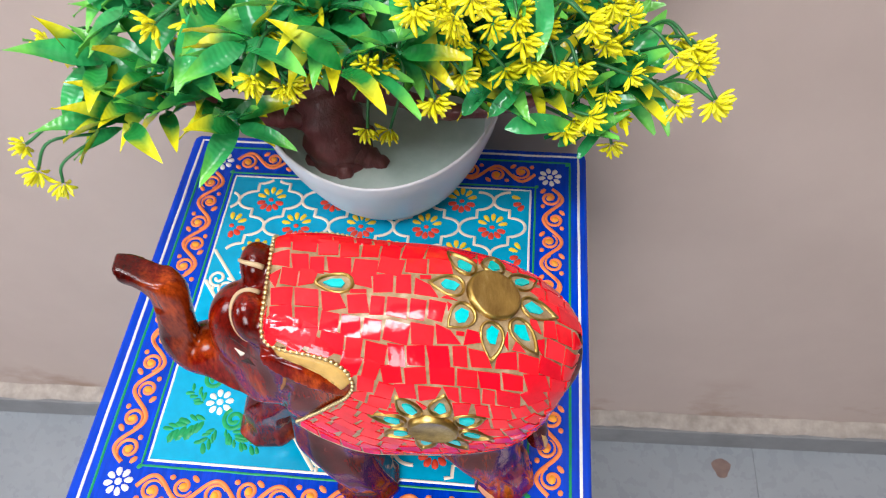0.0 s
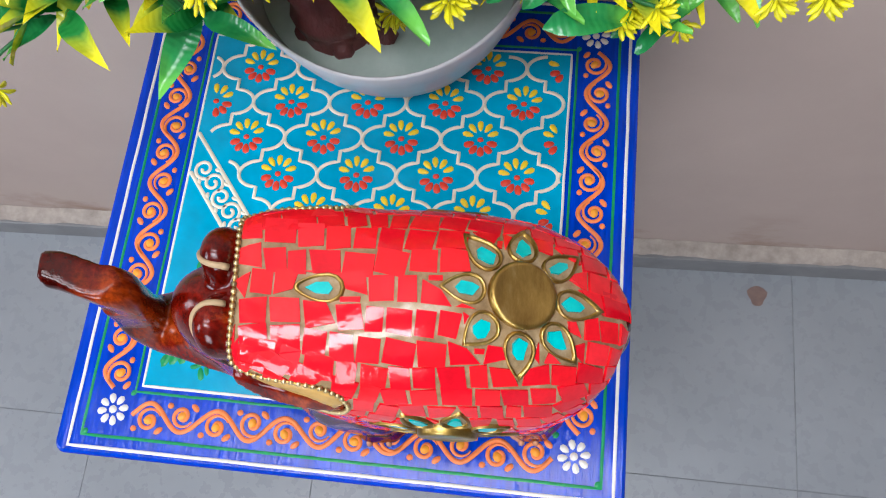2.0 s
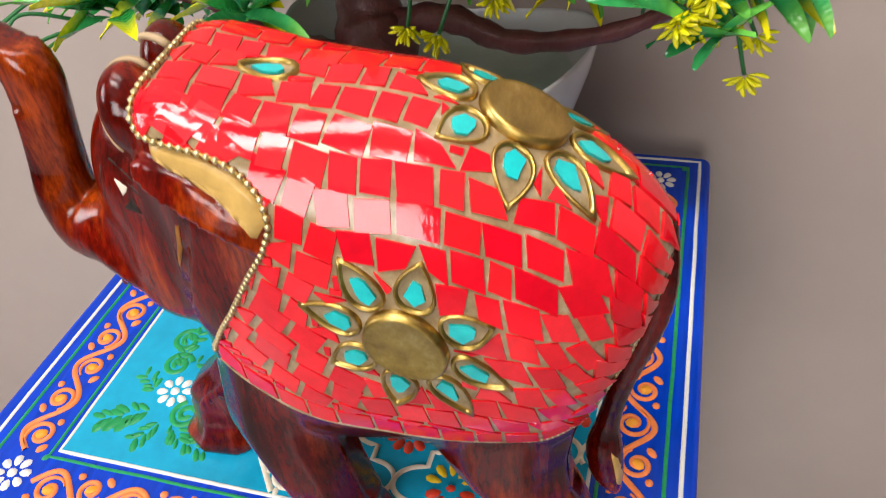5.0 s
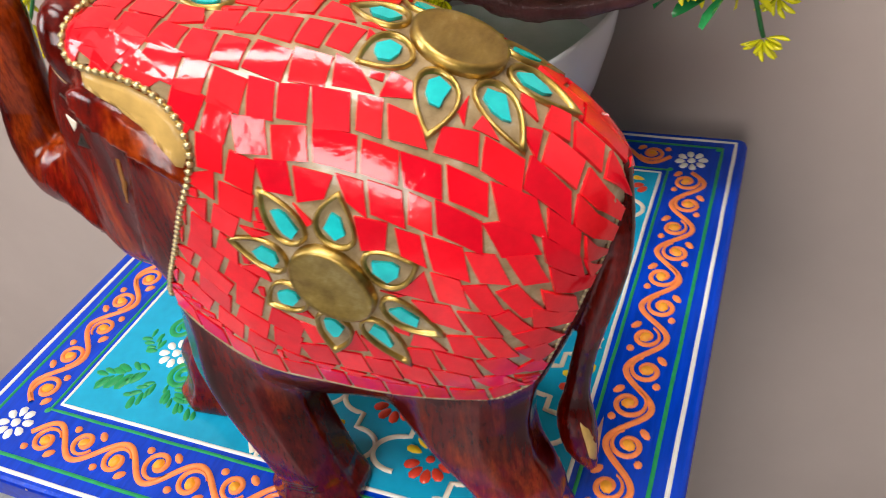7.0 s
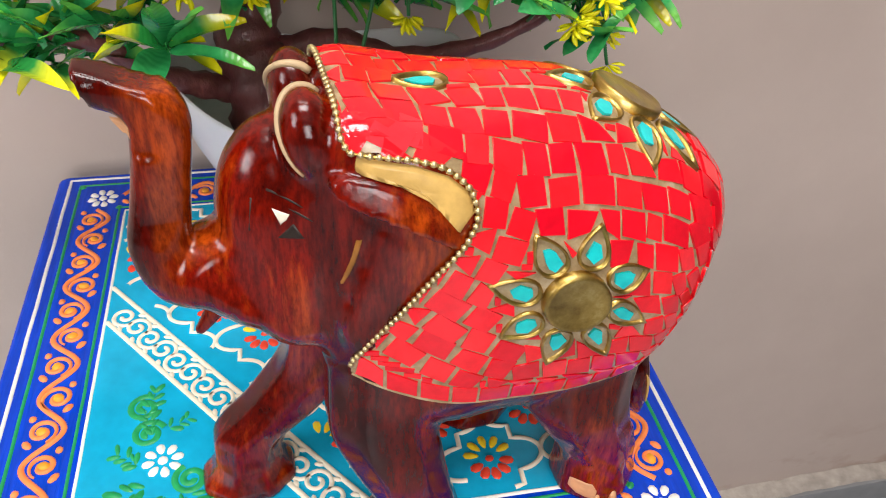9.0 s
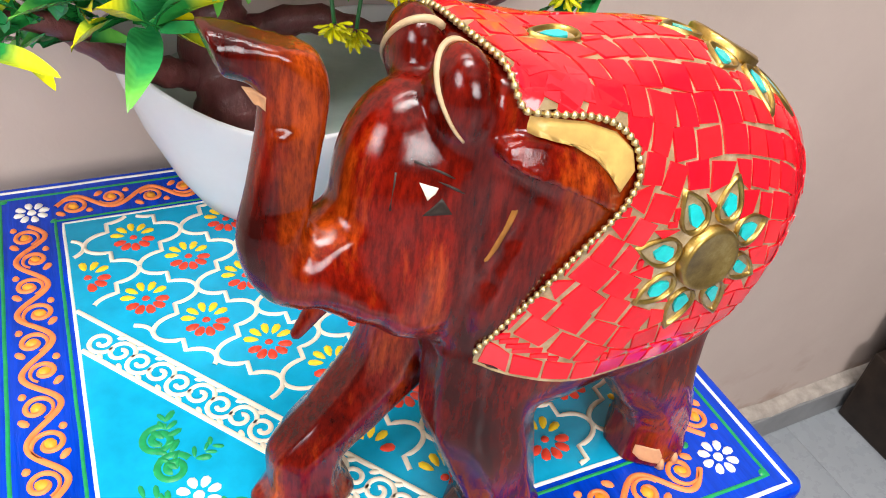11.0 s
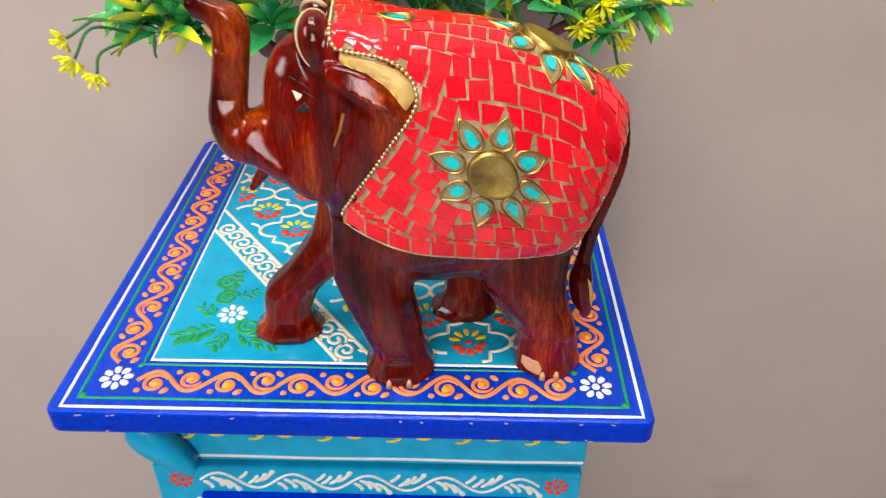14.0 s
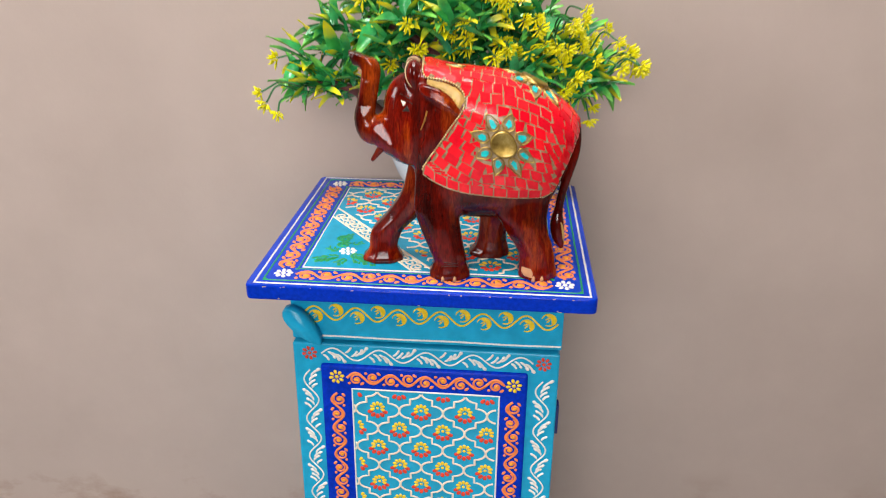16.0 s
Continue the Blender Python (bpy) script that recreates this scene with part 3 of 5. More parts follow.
def sprig(path, n, long):
    """Loose pairs of brushed dabs along a short path."""
    p = [np.array(q_) for q_ in path]
    for k in range(n):
        u = (k + 0.5) / n * (len(p) - 1)
        i = min(int(u), len(p) - 2)
        c, h = p[i] + (p[i + 1] - p[i]) * (u - i), p[i + 1] - p[i]
        a = math.atan2(h[1], h[0])
        for sg in (-1, 1):
            t_ = a + sg * rng.uniform(0.5, 1.0)
            L_ = long * rng.uniform(0.7, 1.15)
            lx, ly = c[0] + 0.55 * L_ * math.cos(t_) + rng.uniform(-0.001, 0.001), c[1] + 0.55 * L_ * math.sin(t_)
            if lx > -0.1095 and ly > -0.1095:
                s.drop(lx, ly, L_, L_ * rng.uniform(0.34, 0.5), t_, 0.0006, 0, point=0.2)


for path, n, long in (([(-0.083, -0.060), (-0.087, -0.046), (-0.084, -0.032)], 7, 0.0072), ([(-0.082, -0.084), (-0.093, -0.088), (-0.104, -0.093)], 6, 0.0100), ([(-0.070, -0.088), (-0.062, -0.096), (-0.048, -0.099)], 8, 0.0075),
                      ([(-0.087, -0.074), (-0.097, -0.066)], 4, 0.0070), ([(-0.076, -0.088), (-0.082, -0.100)], 4, 0.0075), ([(-0.060, -0.080), (-0.052, -0.088)], 3, 0.0065), ([(-0.078, -0.056), (-0.068, -0.050)], 3, 0.0060)):
    sprig(path, n, long)
for cx, cy, turn in ((-0.085, -0.057, 0.4), (-0.066, -0.083, 2.0), (-0.088, -0.042, 1.0)):
    u = np.linspace(0, 3.3 * math.pi, 34)
    rr = 0.0072 * (1 - 0.80 * u / u[-1])
    s.ribbon(np.column_stack([cx + rr * np.cos(u + turn), cy + rr * np.sin(u + turn)]), 0.0030, 0.0006)
on_top("leaf_spray", s, [M_GREEN], "green brushed leaf sprays", TOP + 0.0003)

# worn chips along the front edge of the top
rng = random.Random(8)
for k in range(16):
    s = Shape()
    s.drop(0, 0, rng.uniform(0.0012, 0.0042), rng.uniform(0.0006, 0.0013), rng.uniform(-0.25, 0.25), 0.00025)
    chip = part("paint_chip", s.mesh("paint_chip", [M_BEIGE]), None, tabletop, "pale worn chip in the edge")
    chip.matrix_local = pose(rng.uniform(-0.146, 0.148), -HALF, TOP - 0.0016 - rng.choice((0.0, 0.0, 0.0115)) + rng.uniform(-0.0008, 0.0004), 90)

# carcass
BX, BX1, FY, BY = 0.1245, 0.1285, -0.120, 0.128
part("carcass", box((-BX, FY + 0.016, 0.055), (BX1, BY, TOP - 0.015), 0.0015), M_AQUA, cabinet, "turquoise painted wooden carcass")
part("moulding", box((-BX - 0.006, FY - 0.006, TOP - 0.0225), (BX1 + 0.006, BY + 0.004, TOP - 0.0152), 0.002), M_BLUE, cabinet, "blue moulding below the top")
apron = part("apron", box((-BX, FY, 0.5375), (BX1, FY + 0.0158, TOP - 0.0227), 0.0012), M_AQUA, cabinet, "turquoise rail with a yellow vine")
plinth = part("plinth", box((-0.137, FY - 0.016, 0.0), (0.137, BY + 0.004, 0.052), 0.003), M_NAVY, cabinet, "dark navy plinth on the floor")
part("plinth_block", box((-0.140, FY - 0.012, 0.0525), (-0.104, FY - 0.0, 0.070), 0.003), M_BROWN, cabinet, "small red-brown block on the plinth")


def on_front(name, s, mats, parent, x, y, z, label=""):
    ob = part(name, s.mesh(name, mats), None, parent, label)
    ob.matrix_local = pose(x, y, z, 90, 0, 0)
    return ob


s = Shape()
u = np.linspace(0, 12, 150)
length = 0.236
s.ribbon(np.column_stack([-length / 2 + u * length / 12, 0.0068 * np.sin(np.pi * u)]), 0.0018, 0.0010)
for k in range(12):
    sg = 1 if k % 2 == 0 else -1
    cx, cy = -length / 2 + (k + 0.52) * length / 12, -sg * 0.0035
    a = np.linspace(2.9, -1.9, 22)
    rr = 0.0068 * (1 - 0.12 * np.abs(a) / 2.9)
    s.ribbon(np.column_stack([cx + rr * np.cos(a), cy + 0.92 * rr * np.sin(a)]), 0.0018, 0.0010, taper=True)
    a = np.linspace(1.9, -0.7, 12)
    s.ribbon(np.column_stack([cx + 0.0046 * np.cos(a), cy + 0.0044 * np.sin(a)]), 0.0042, 0.0012, taper=True)
    for dx, dy, turn in ((-0.0006, 0.0012, 0.5), (0.0002, -0.0010, 0.8)):
        s.drop(cx + dx, cy + dy, 0.0050, 0.0014, turn, 0.0009)
on_front("yellow_vine", s, [M_YELLOW], apron, 0.006, FY, 0.5655, "yellow scrolling vine")
s = Shape()
s.ribbon([(x, 0.0003 * math.sin(x * 60)) for x in np.linspace(-0.112, 0.1275, 40)], 0.0019, 0.0008)
on_front("white_line", s, [M_WHITE], apron, 0, FY, 0.5412)

# door
DY = -0.123
DT, DB = 0.5345, 0.057
door = part("door", box((-BX, DY, DB), (BX1 - 0.001, FY + 0.0155, DT), 0.0018), M_AQUA, cabinet, "turquoise cabinet door with a white vine border")
s = Shape()


def feather_vine(s, length, amp, count):
    """Wave along x with four comma strokes in each hollow, their thick heads forward and outward."""
    step = length / count
    u = np.linspace(0, count, count * 12 + 1)
    s.ribbon(np.column_stack([-length / 2 + u * step, amp * np.sin(np.pi * u)]), 0.0016, 0.0010)
    v = np.linspace(0, 1, 8)
    for k in range(count):
        sg = 1 if k % 2 == 0 else -1
        for i in range(4):
            w = 0.06 + 0.19 * i + 0.03 * math.sin(5 * k + 2 * i)
            h = 0.72 + 0.12 * i + 0.06 * math.sin(3 * k + i)
            px = -length / 2 + (k + w) * step + 0.0078 * h * v
            py = sg * (amp * math.sin(math.pi * w) - 0.0026 - 0.0012 * i * (i > 1) - 0.0070 * h * v ** 1.7)
            s.ribbon(np.column_stack([px[::-1], py[::-1]]), 0.0024, 0.0009, taper=True)
            s.drop(px[-1] - 0.0008, py[-1] + sg * 0.0007, 0.0054 * h, 0.0032 * h, -0.9 * sg, 0.0012, point=0.3)


feather_vine(s, 0.200, 0.0062, 9)
on_front("white_vine", s, [M_WHITE], door, 0.003, DY, 0.5238, "white feathered vine")
for x in (-0.1090, 0.1135):
    s = Shape()
    feather_vine(s, 0.43, 0.0066, 19)
    ob = on_front("white_vine", s, [M_WHITE], door, 0, 0, 0, "white feathered vine")
    ob.matrix_local = pose(x, DY, 0.290, 90, 0, 0) @ Matrix.Rotation(math.pi / 2, 4, "Z")
s = Shape()
rosette(s, 0, 0, 0.0078, 8, 0, 0.0009)
red_flower = s.mesh("red_flower", [M_RED])
for x in (-0.1085, 0.1130):
    for z in (0.5235, 0.068):
        o = part("red_flower", red_flower, None, door)
        o.matrix_local = pose(x, DY, z, 90)

# blue raised panel frame and lattice field
PZ0, PZ1 = 0.082, 0.5135
panel = part("door_panel", box((-0.0980, DY - 0.004, PZ0), (0.0990, DY + 0.004, PZ1), 0.0025), M_BLUE, door, "raised blue panel with an orange scroll border")
PY = DY - 0.004
part("panel_field", box((-0.0680, PY - 0.00035, PZ0 + 0.0265), (0.0728, PY + 0.001, 0.4885)), M_TURQ, panel, "turquoise lattice field")
s = Shape()
fx0, fx1, fz0, fz1 = -0.0680, 0.0728, PZ0 + 0.0265, 0.4885
loop = [(x, fz0) for x in np.linspace(fx0, fx1, 20)] + [(fx1, z) for z in np.linspace(fz0, fz1, 40)[1:]] + [(x, fz1) for x in np.linspace(fx1, fx0, 20)[1:]] + [(fx0, z) for z in np.linspace(fz1, fz0, 40)[1:-1]]
s.ribbon(loop, 0.0018, 0.0007, closed=True)
on_front("white_line", s, [M_WHITE], panel, 0, PY, 0)
for z in (0.5005, PZ0 + 0.013):
    s = Shape()
    wave_scroll(s, 0.150, 0.0056, 9, 0.0026, 0.0009, 0, 1, 0.0060)
    on_front("scroll_border", s, [M_ORANGE, M_AMBER], panel, 0.0025, PY, z, "orange scrolling vine border")
for x in (-0.0826, 0.0862):
    s = Shape()
    wave_scroll(s, 0.372, 0.0056, 23, 0.0026, 0.0009, 0, 1, 0.0060)
    ob = on_front("scroll_border", s, [M_ORANGE, M_AMBER], panel, 0, 0, 0, "orange scrolling vine border")
    ob.matrix_local = pose(x, PY, 0.297, 90, 0, 0) @ Matrix.Rotation(math.pi / 2, 4, "Z")
s = Shape()
rosette(s, 0, 0, 0.0080, 8, 0, 0.0009)
yellow_flower = s.mesh("yellow_flower", [M_YELLOW])
for x in (-0.0826, 0.0862):
    for z in (0.5010, PZ0 + 0.0125):
        o = part("yellow_flower", yellow_flower, None, panel)
        o.matrix_local = pose(x, PY, z, 90)
s, places = lattice((-0.0440, 0.4665), (0.0424, -0.0004), (-0.0212, -0.0218),
                    lambda x, z: fx0 + 0.001 < x < fx1 - 0.001 and fz0 + 0.001 < z < fz1 - 0.001, 0.0022, 0.0007, 0.35)
on_front("lattice", s, [M_CREAM], panel, 0, PY - 0.0003, 0, "cream lobed lattice lines")
motif = motif_mesh("flower_motif", 0.0104, full=True)
# the uppermost row is cut by the field's edge
places += [(-0.0652 + 0.0424 * k, 0.4883) for k in range(4)]
for x, z in places:
    if fx0 + 0.012 < x < fx1 - 0.012 and fz0 + 0.012 < z < fz1 - 0.012:
        me = motif
    else:
        me = motif_mesh("flower_motif", 0.0104, (x, z), lambda p_, q_: fx0 + 0.004 < p_ < fx1 - 0.004 and fz0 + 0.004 < q_ < fz1 - 0.004, True)
    if me:
        o = part("flower_motif", me, None, panel)
        o.matrix_local = pose(x, PY - 0.0003, z, 90, 0, 0)

# wooden turn latch at the door's upper corner
s = Shape()
n = 22
outline = []
for k in range(n):
    a = 2 * math.pi * k / n
    outline.append((0.024 * math.cos(a), 0.0085 * math.sin(a) * (1.15 - 0.35 * math.cos(a))))
front = [(x * 0.93, -0.0055, z * 0.85) for x, z in outline]
rim = [(x, -0.003, z) for x, z in outline]
back = [(x, 0.004, z) for x, z in outline]
s.add(front + rim + back, [tuple(range(n))[::-1]] + [(i, (i + 1) % n, n + (i + 1) % n, n + i) for i in range(n)] + [(n + i, n + (i + 1) % n, 2 * n + (i + 1) % n, 2 * n + i) for i in range(n)] + [tuple(range(2 * n, 3 * n))])
latch = part("turn_latch", s.mesh("turn_latch", [M_AQUA]), None, cabinet, "turquoise wooden turn latch")
latch.matrix_local = pose(-0.1115, FY - 0.0075, 0.5555, 0, 48, 0)
for z in (0.46, 0.16):
    part("hinge", box((BX1 - 0.0012, DY + 0.004, z - 0.016), (BX1 + 0.002, DY + 0.016, z + 0.016), 0.0006), M_NAVY, door, "small dark hinge")

# ---------------------------------------------------------------- mosaic elephant statue (one mesh)
EO = Vector((0.05, -0.09, TOP))


def curve_fn(table):
    xs, ys = np.array([a for a, _ in table]), np.array([b_ for _, b_ in table])
    d = np.diff(ys) / np.diff(xs)
    m = np.concatenate([[d[0]], [0 if d[i] * d[i + 1] <= 0 else 2 * d[i] * d[i + 1] / (d[i] + d[i + 1]) for i in range(len(d) - 1)], [d[-1]]])

    def f(x):
        x = np.clip(x, xs[0], xs[-1])
        i = np.clip(np.searchsorted(xs, x) - 1, 0, len(xs) - 2)
        h = xs[i + 1] - xs[i]
        u = (x - xs[i]) / h
        return (2 * u ** 3 - 3 * u ** 2 + 1) * ys[i] + (u ** 3 - 2 * u ** 2 + u) * h * m[i] + (-2 * u ** 3 + 3 * u ** 2) * ys[i + 1] + (u ** 3 - u ** 2) * h * m[i + 1]
    return f


XE = 0.0822
ridge = curve_fn([(-0.062, 0.168), (-0.0560, 0.1800), (-0.0515, 0.1858), (-0.048, 0.1862), (-0.040, 0.1845), (-0.025, 0.1816), (0.0, 0.1805), (0.018, 0.1782), (0.036, 0.1722), (0.052, 0.1640), (0.066, 0.1545), (0.0755, 0.1455), (0.0803, 0.1395), (XE, 0.1330)])
belly = curve_fn([(-0.062, 0.100), (-0.050, 0.078), (-0.030, 0.060), (-0.010, 0.052), (0.02, 0.050), (0.045, 0.055), (0.057, 0.063), (0.068, 0.084), (0.0765, 0.112), (XE, 0.1325)])
width = curve_fn([(-0.062, 0.0200), (-0.050, 0.0265), (-0.037, 0.0312), (-0.015, 0.0372), (0.02, 0.0400), (0.045, 0.0388), (0.060, 0.0332), (0.071, 0.0242), (0.0785, 0.0118), (XE, 0.0008)])
power = curve_fn([(-0.062, 4.5), (-0.050, 7.0), (-0.034, 5.5), (-0.018, 3.4), (0.004, 2.5), (0.05, 2.15), (XE, 2.0)])


def centre_z(x):
    r, bl = ridge(x), belly(x)
    return bl + (r - bl) * 0.56


def body_point(x, ang):
    """Point of the trunk body at station x; ang from 0 at the ridge to pi at the belly, negative to the far side."""
    zc, w, p = centre_z(x), width(x), power(x)
    c, s_ = np.cos(ang), np.sin(ang)
    h = np.where(c > 0, ridge(x) - zc, zc - belly(x))
    k = (np.abs(c) ** p + np.abs(s_) ** p) ** (-1 / p)
    return np.stack([x + 0 * ang, -w * s_ * k, zc + h * c * k], -1)


def capsule(P, a, b_, ra, rb):
    a, b_ = np.array(a), np.array(b_)
    d = b_ - a
    u = np.clip(((P - a) @ d) / (d @ d), 0, 1)
    return np.linalg.norm(P - a - u[..., None] * d, axis=-1) - (ra + (rb - ra) * u)


def ellipsoid(P, c, r, tilt=0.0):
    q = P - np.array(c)
    ct, st_ = math.cos(tilt), math.sin(tilt)
    q = np.stack([q[..., 0] * ct + q[..., 2] * st_, q[..., 1], -q[..., 0] * st_ + q[..., 2] * ct], -1) / np.array(r)
    k = np.linalg.norm(q, axis=-1)
    return (k - 1) * min(r) * np.clip(k, 0.6, 2) ** 0.3


def blend(a, b_, k):
    h = np.clip(0.5 + 0.5 * (b_ - a) / k, 0, 1)
    return b_ + (a - b_) * h - k * h * (1 - h)


def smooth_chain(P, pts):
    """Round limb through the given points, its bends eased; far points get a plain large distance."""
    q = np.array([[*a, r] for a, r in pts])
    q = np.concatenate([[2 * q[0] - q[1]], q, [2 * q[-1] - q[-2]]])
    fine = []
    for i in range(1, len(q) - 2):
        for u in (0, 0.34, 0.67):
            fine.append(0.5 * (2 * q[i] + (q[i + 1] - q[i - 1]) * u + (2 * q[i - 1] - 5 * q[i] + 4 * q[i + 1] - q[i + 2]) * u ** 2 + (3 * q[i] - q[i - 1] - 3 * q[i + 1] + q[i + 2]) * u ** 3))
    fine.append(q[-2])
    fine = np.array(fine)
    lo, hi = fine[:, :3].min(0) - 0.032, fine[:, :3].max(0) + 0.032
    near = np.all((P > lo) & (P < hi), axis=-1)
    d = np.full(P.shape[:-1], 0.03)
    if near.any():
        d[near] = chain(P[near], [(tuple(f[:3]), f[3]) for f in fine], 0.0005)
    return d


def chain(P, pts, k=0.004):
    d = None
    for (a, ra), (b_, rb) in zip(pts[:-1], pts[1:]):
        c = capsule(P, a, b_, ra, rb)
        d = c if d is None else blend(d, c, k)
    return d


TUFT_CHIP = [(0.0695, 0.0500), (0.0722, 0.0460), (0.0752, 0.0350), (0.0745, 0.0275), (0.0726, 0.0320), (0.0712, 0.0410)]
# legs: rows of height, centre x, centre y, half width, half depth
LEGS = [
    [(-0.004, -0.0285, -0.0212, 0.0178, 0.0160), (0.004, -0.0287, -0.0212, 0.0182, 0.0162), (0.010, -0.0287, -0.0210, 0.0160, 0.0150), (0.0145, -0.0285, -0.0208, 0.0147, 0.0142), (0.023, -0.0307, -0.0206, 0.0152, 0.0146), (0.046, -0.0372, -0.0196, 0.0176, 0.0150), (0.066, -0.0415, -0.0170, 0.0190, 0.0155), (0.095, -0.0400, -0.0130, 0.0190, 0.0150)],
    [(-0.004, 0.0503, -0.0202, 0.0168, 0.0158), (0.004, 0.0503, -0.0202, 0.0174, 0.0160), (0.012, 0.0495, -0.0202, 0.0162, 0.0150), (0.020, 0.0490, -0.0204, 0.0158, 0.0146), (0.030, 0.0458, -0.0204, 0.0165, 0.0150), (0.044, 0.0390, -0.0200, 0.0185, 0.0158), (0.060, 0.0345, -0.0180, 0.0218, 0.0170), (0.085, 0.0360, -0.0140, 0.0240, 0.0170)],
    [(-0.004, -0.0905, 0.0140, 0.0186, 0.0145), (0.003, -0.0908, 0.0140, 0.0188, 0.0148), (0.009, -0.0902, 0.0145, 0.0150, 0.0135), (0.015, -0.0900, 0.0150, 0.0130, 0.0125), (0.026, -0.0880, 0.0160, 0.0142, 0.0128), (0.0455, -0.0718, 0.0150, 0.0152, 0.0135), (0.070, -0.0550, 0.0130, 0.0170, 0.0150), (0.095, -0.0480, 0.0110, 0.0180, 0.0150)],
    [(-0.004, 0.0095, 0.0275, 0.0186, 0.0150), (0.003, 0.0098, 0.0275, 0.0188, 0.0152), (0.009, 0.0118, 0.0270, 0.0160, 0.0140), (0.018, 0.0120, 0.0260, 0.0135, 0.0130), (0.028, 0.0122, 0.0248, 0.0130, 0.0132), (0.045, 0.0150, 0.0220, 0.0150, 0.0140), (0.065, 0.0210, 0.0170, 0.0200, 0.0160), (0.085, 0.0260, 0.0140, 0.0220, 0.0160)],
]


def leg_post(P, rows):
    """A leg cut with flat facets, eight to the round."""
    z = np.clip(P[..., 2], rows[0][0], rows[-1][0])
    cx, cy, rx, ry = [curve_fn([(r_[0], r_[i]) for r_ in rows])(z) for i in (1, 2, 3, 4)]
    u, v = np.abs(P[..., 0] - cx) / rx, np.abs(P[..., 1] - cy) / ry
    u, v = np.minimum(u, 8.0), np.minimum(v, 8.0)
    k = (u ** 28 + v ** 28 + ((u + v) * 0.70) ** 28) ** (1 / 28)
    return np.maximum((k - 1) * np.minimum(rx, ry), P[..., 2] - rows[-1][0])


# the ear's fold under the gold: how far out, how high and half how tall it is at each station
EAR_Y = curve_fn([(-0.0565, 0.0282), (-0.0460, 0.0322), (-0.0360, 0.0346), (-0.0268, 0.0358), (-0.0210, 0.0358)])
EAR_Z = curve_fn([(-0.0565, 0.1700), (-0.0500, 0.1682), (-0.0410, 0.1652), (-0.0310, 0.1590), (-0.0210, 0.1500)])
EAR_H = curve_fn([(-0.0565, 0.0016), (-0.0500, 0.0042), (-0.0380, 0.0050), (-0.0270, 0.0036), (-0.0210, 0.0014)])


def carving(P):
    """Signed distance, roughly, to the carved wood."""
    x, y, z = P[..., 0], P[..., 1], P[..., 2]
    zc, w, p = centre_z(x), width(x), power(x)
    h = np.where(z > zc, ridge(x) - zc, zc - belly(x))
    k = ((np.abs(y) / w) ** p + (np.abs(z - zc) / h) ** p) ** (1 / p)
    over = np.maximum(np.maximum(x - XE + 0.0005, -0.062 - x), 0)
    d = (k - 1) * np.minimum(w, h) + over
    d = blend(d, ellipsoid(P, (-0.0630, 0, 0.140), (0.0235, 0.0192, 0.038), 0.12), 0.008)
    trunk = smooth_chain(P, [((-0.068, 0, 0.1205), 0.0212), ((-0.087, 0, 0.1275), 0.0150), ((-0.0980, 0, 0.1285), 0.0118), ((-0.1028, 0, 0.1385), 0.0094), ((-0.1012, 0, 0.1500), 0.0084), ((-0.0990, 0, 0.1620), 0.0080), ((-0.0972, 0, 0.1725), 0.0080), ((-0.0968, 0.0006, 0.1805), 0.0081), ((-0.1010, 0.0022, 0.1868), 0.0077), ((-0.1085, 0.0042, 0.1888), 0.0066), ((-0.1175, 0.0050, 0.1900), 0.0062)])
    turn_y = 0.0045 * np.clip((-0.097 - x) / 0.014, 0, 1) * (z > 0.172)
    trunk = np.maximum(trunk, np.abs(y - turn_y) - 0.0064 - 0.35 * np.maximum(0.150 - z, 0))
    trunk = np.maximum(trunk, 0.30 * x + z - 0.1608)
    trunk = np.maximum(trunk, np.where(z > 0.172, -0.95 * (x + 0.1140) - 0.31 * (z - 0.1895), -1.0))
    d = blend(d, trunk, 0.006)
    for sy in (-1, 1):
        Q = P * np.array([1, sy, 1])
        d = blend(d, ellipsoid(Q, (-0.0592, 0.0120, 0.1772), (0.0080, 0.0106, 0.0135), 0.10), 0.0028)
        xq, yq, zq = Q[..., 0], Q[..., 1], Q[..., 2]
        ear_y, ear_z = EAR_Y(xq), EAR_Z(xq)
        ear = np.maximum(0.93 * (yq - ear_y) + 0.37 * (zq - ear_z), np.abs(zq - ear_z) - EAR_H(xq))
        ear = np.maximum(ear, np.maximum(ear_y - 0.012 - yq, np.maximum(-0.0560 - xq, xq + 0.0215)))
        d = blend(d, ear, 0.0016)
        d = blend(d, ellipsoid(Q, (-0.042, 0.0262, 0.131), (0.0125, 0.0046, 0.0260), -0.25), 0.003)
        d = blend(d, ellipsoid(Q, (-0.0625, 0.0140, 0.126), (0.0125, 0.0085, 0.0240), -0.2), 0.004)
        groove = chain(Q, [((-0.0455, 0.0300, 0.1545), 0.0012), ((-0.0500, 0.0292, 0.1420), 0.0020), ((-0.0545, 0.0278, 0.1280), 0.0022), ((-0.0590, 0.0265, 0.1130), 0.0020), ((-0.0600, 0.0250, 0.1020), 0.0012)], 0.002)
        d = -blend(-d, groove, 0.0015)
        d = -blend(-d, capsule(Q, (-0.0540, 0.0260, 0.1625), (-0.0300, 0.0365, 0.1475), 0.0010, 0.0018), 0.0018)
    d = np.minimum(d, capsule(P, (-0.0880, 0.0, 0.1140), (-0.0972, 0.0004, 0.1010), 0.0040, 0.0019))
    for rows in LEGS:
        d = blend(d, leg_post(P, rows), 0.004)
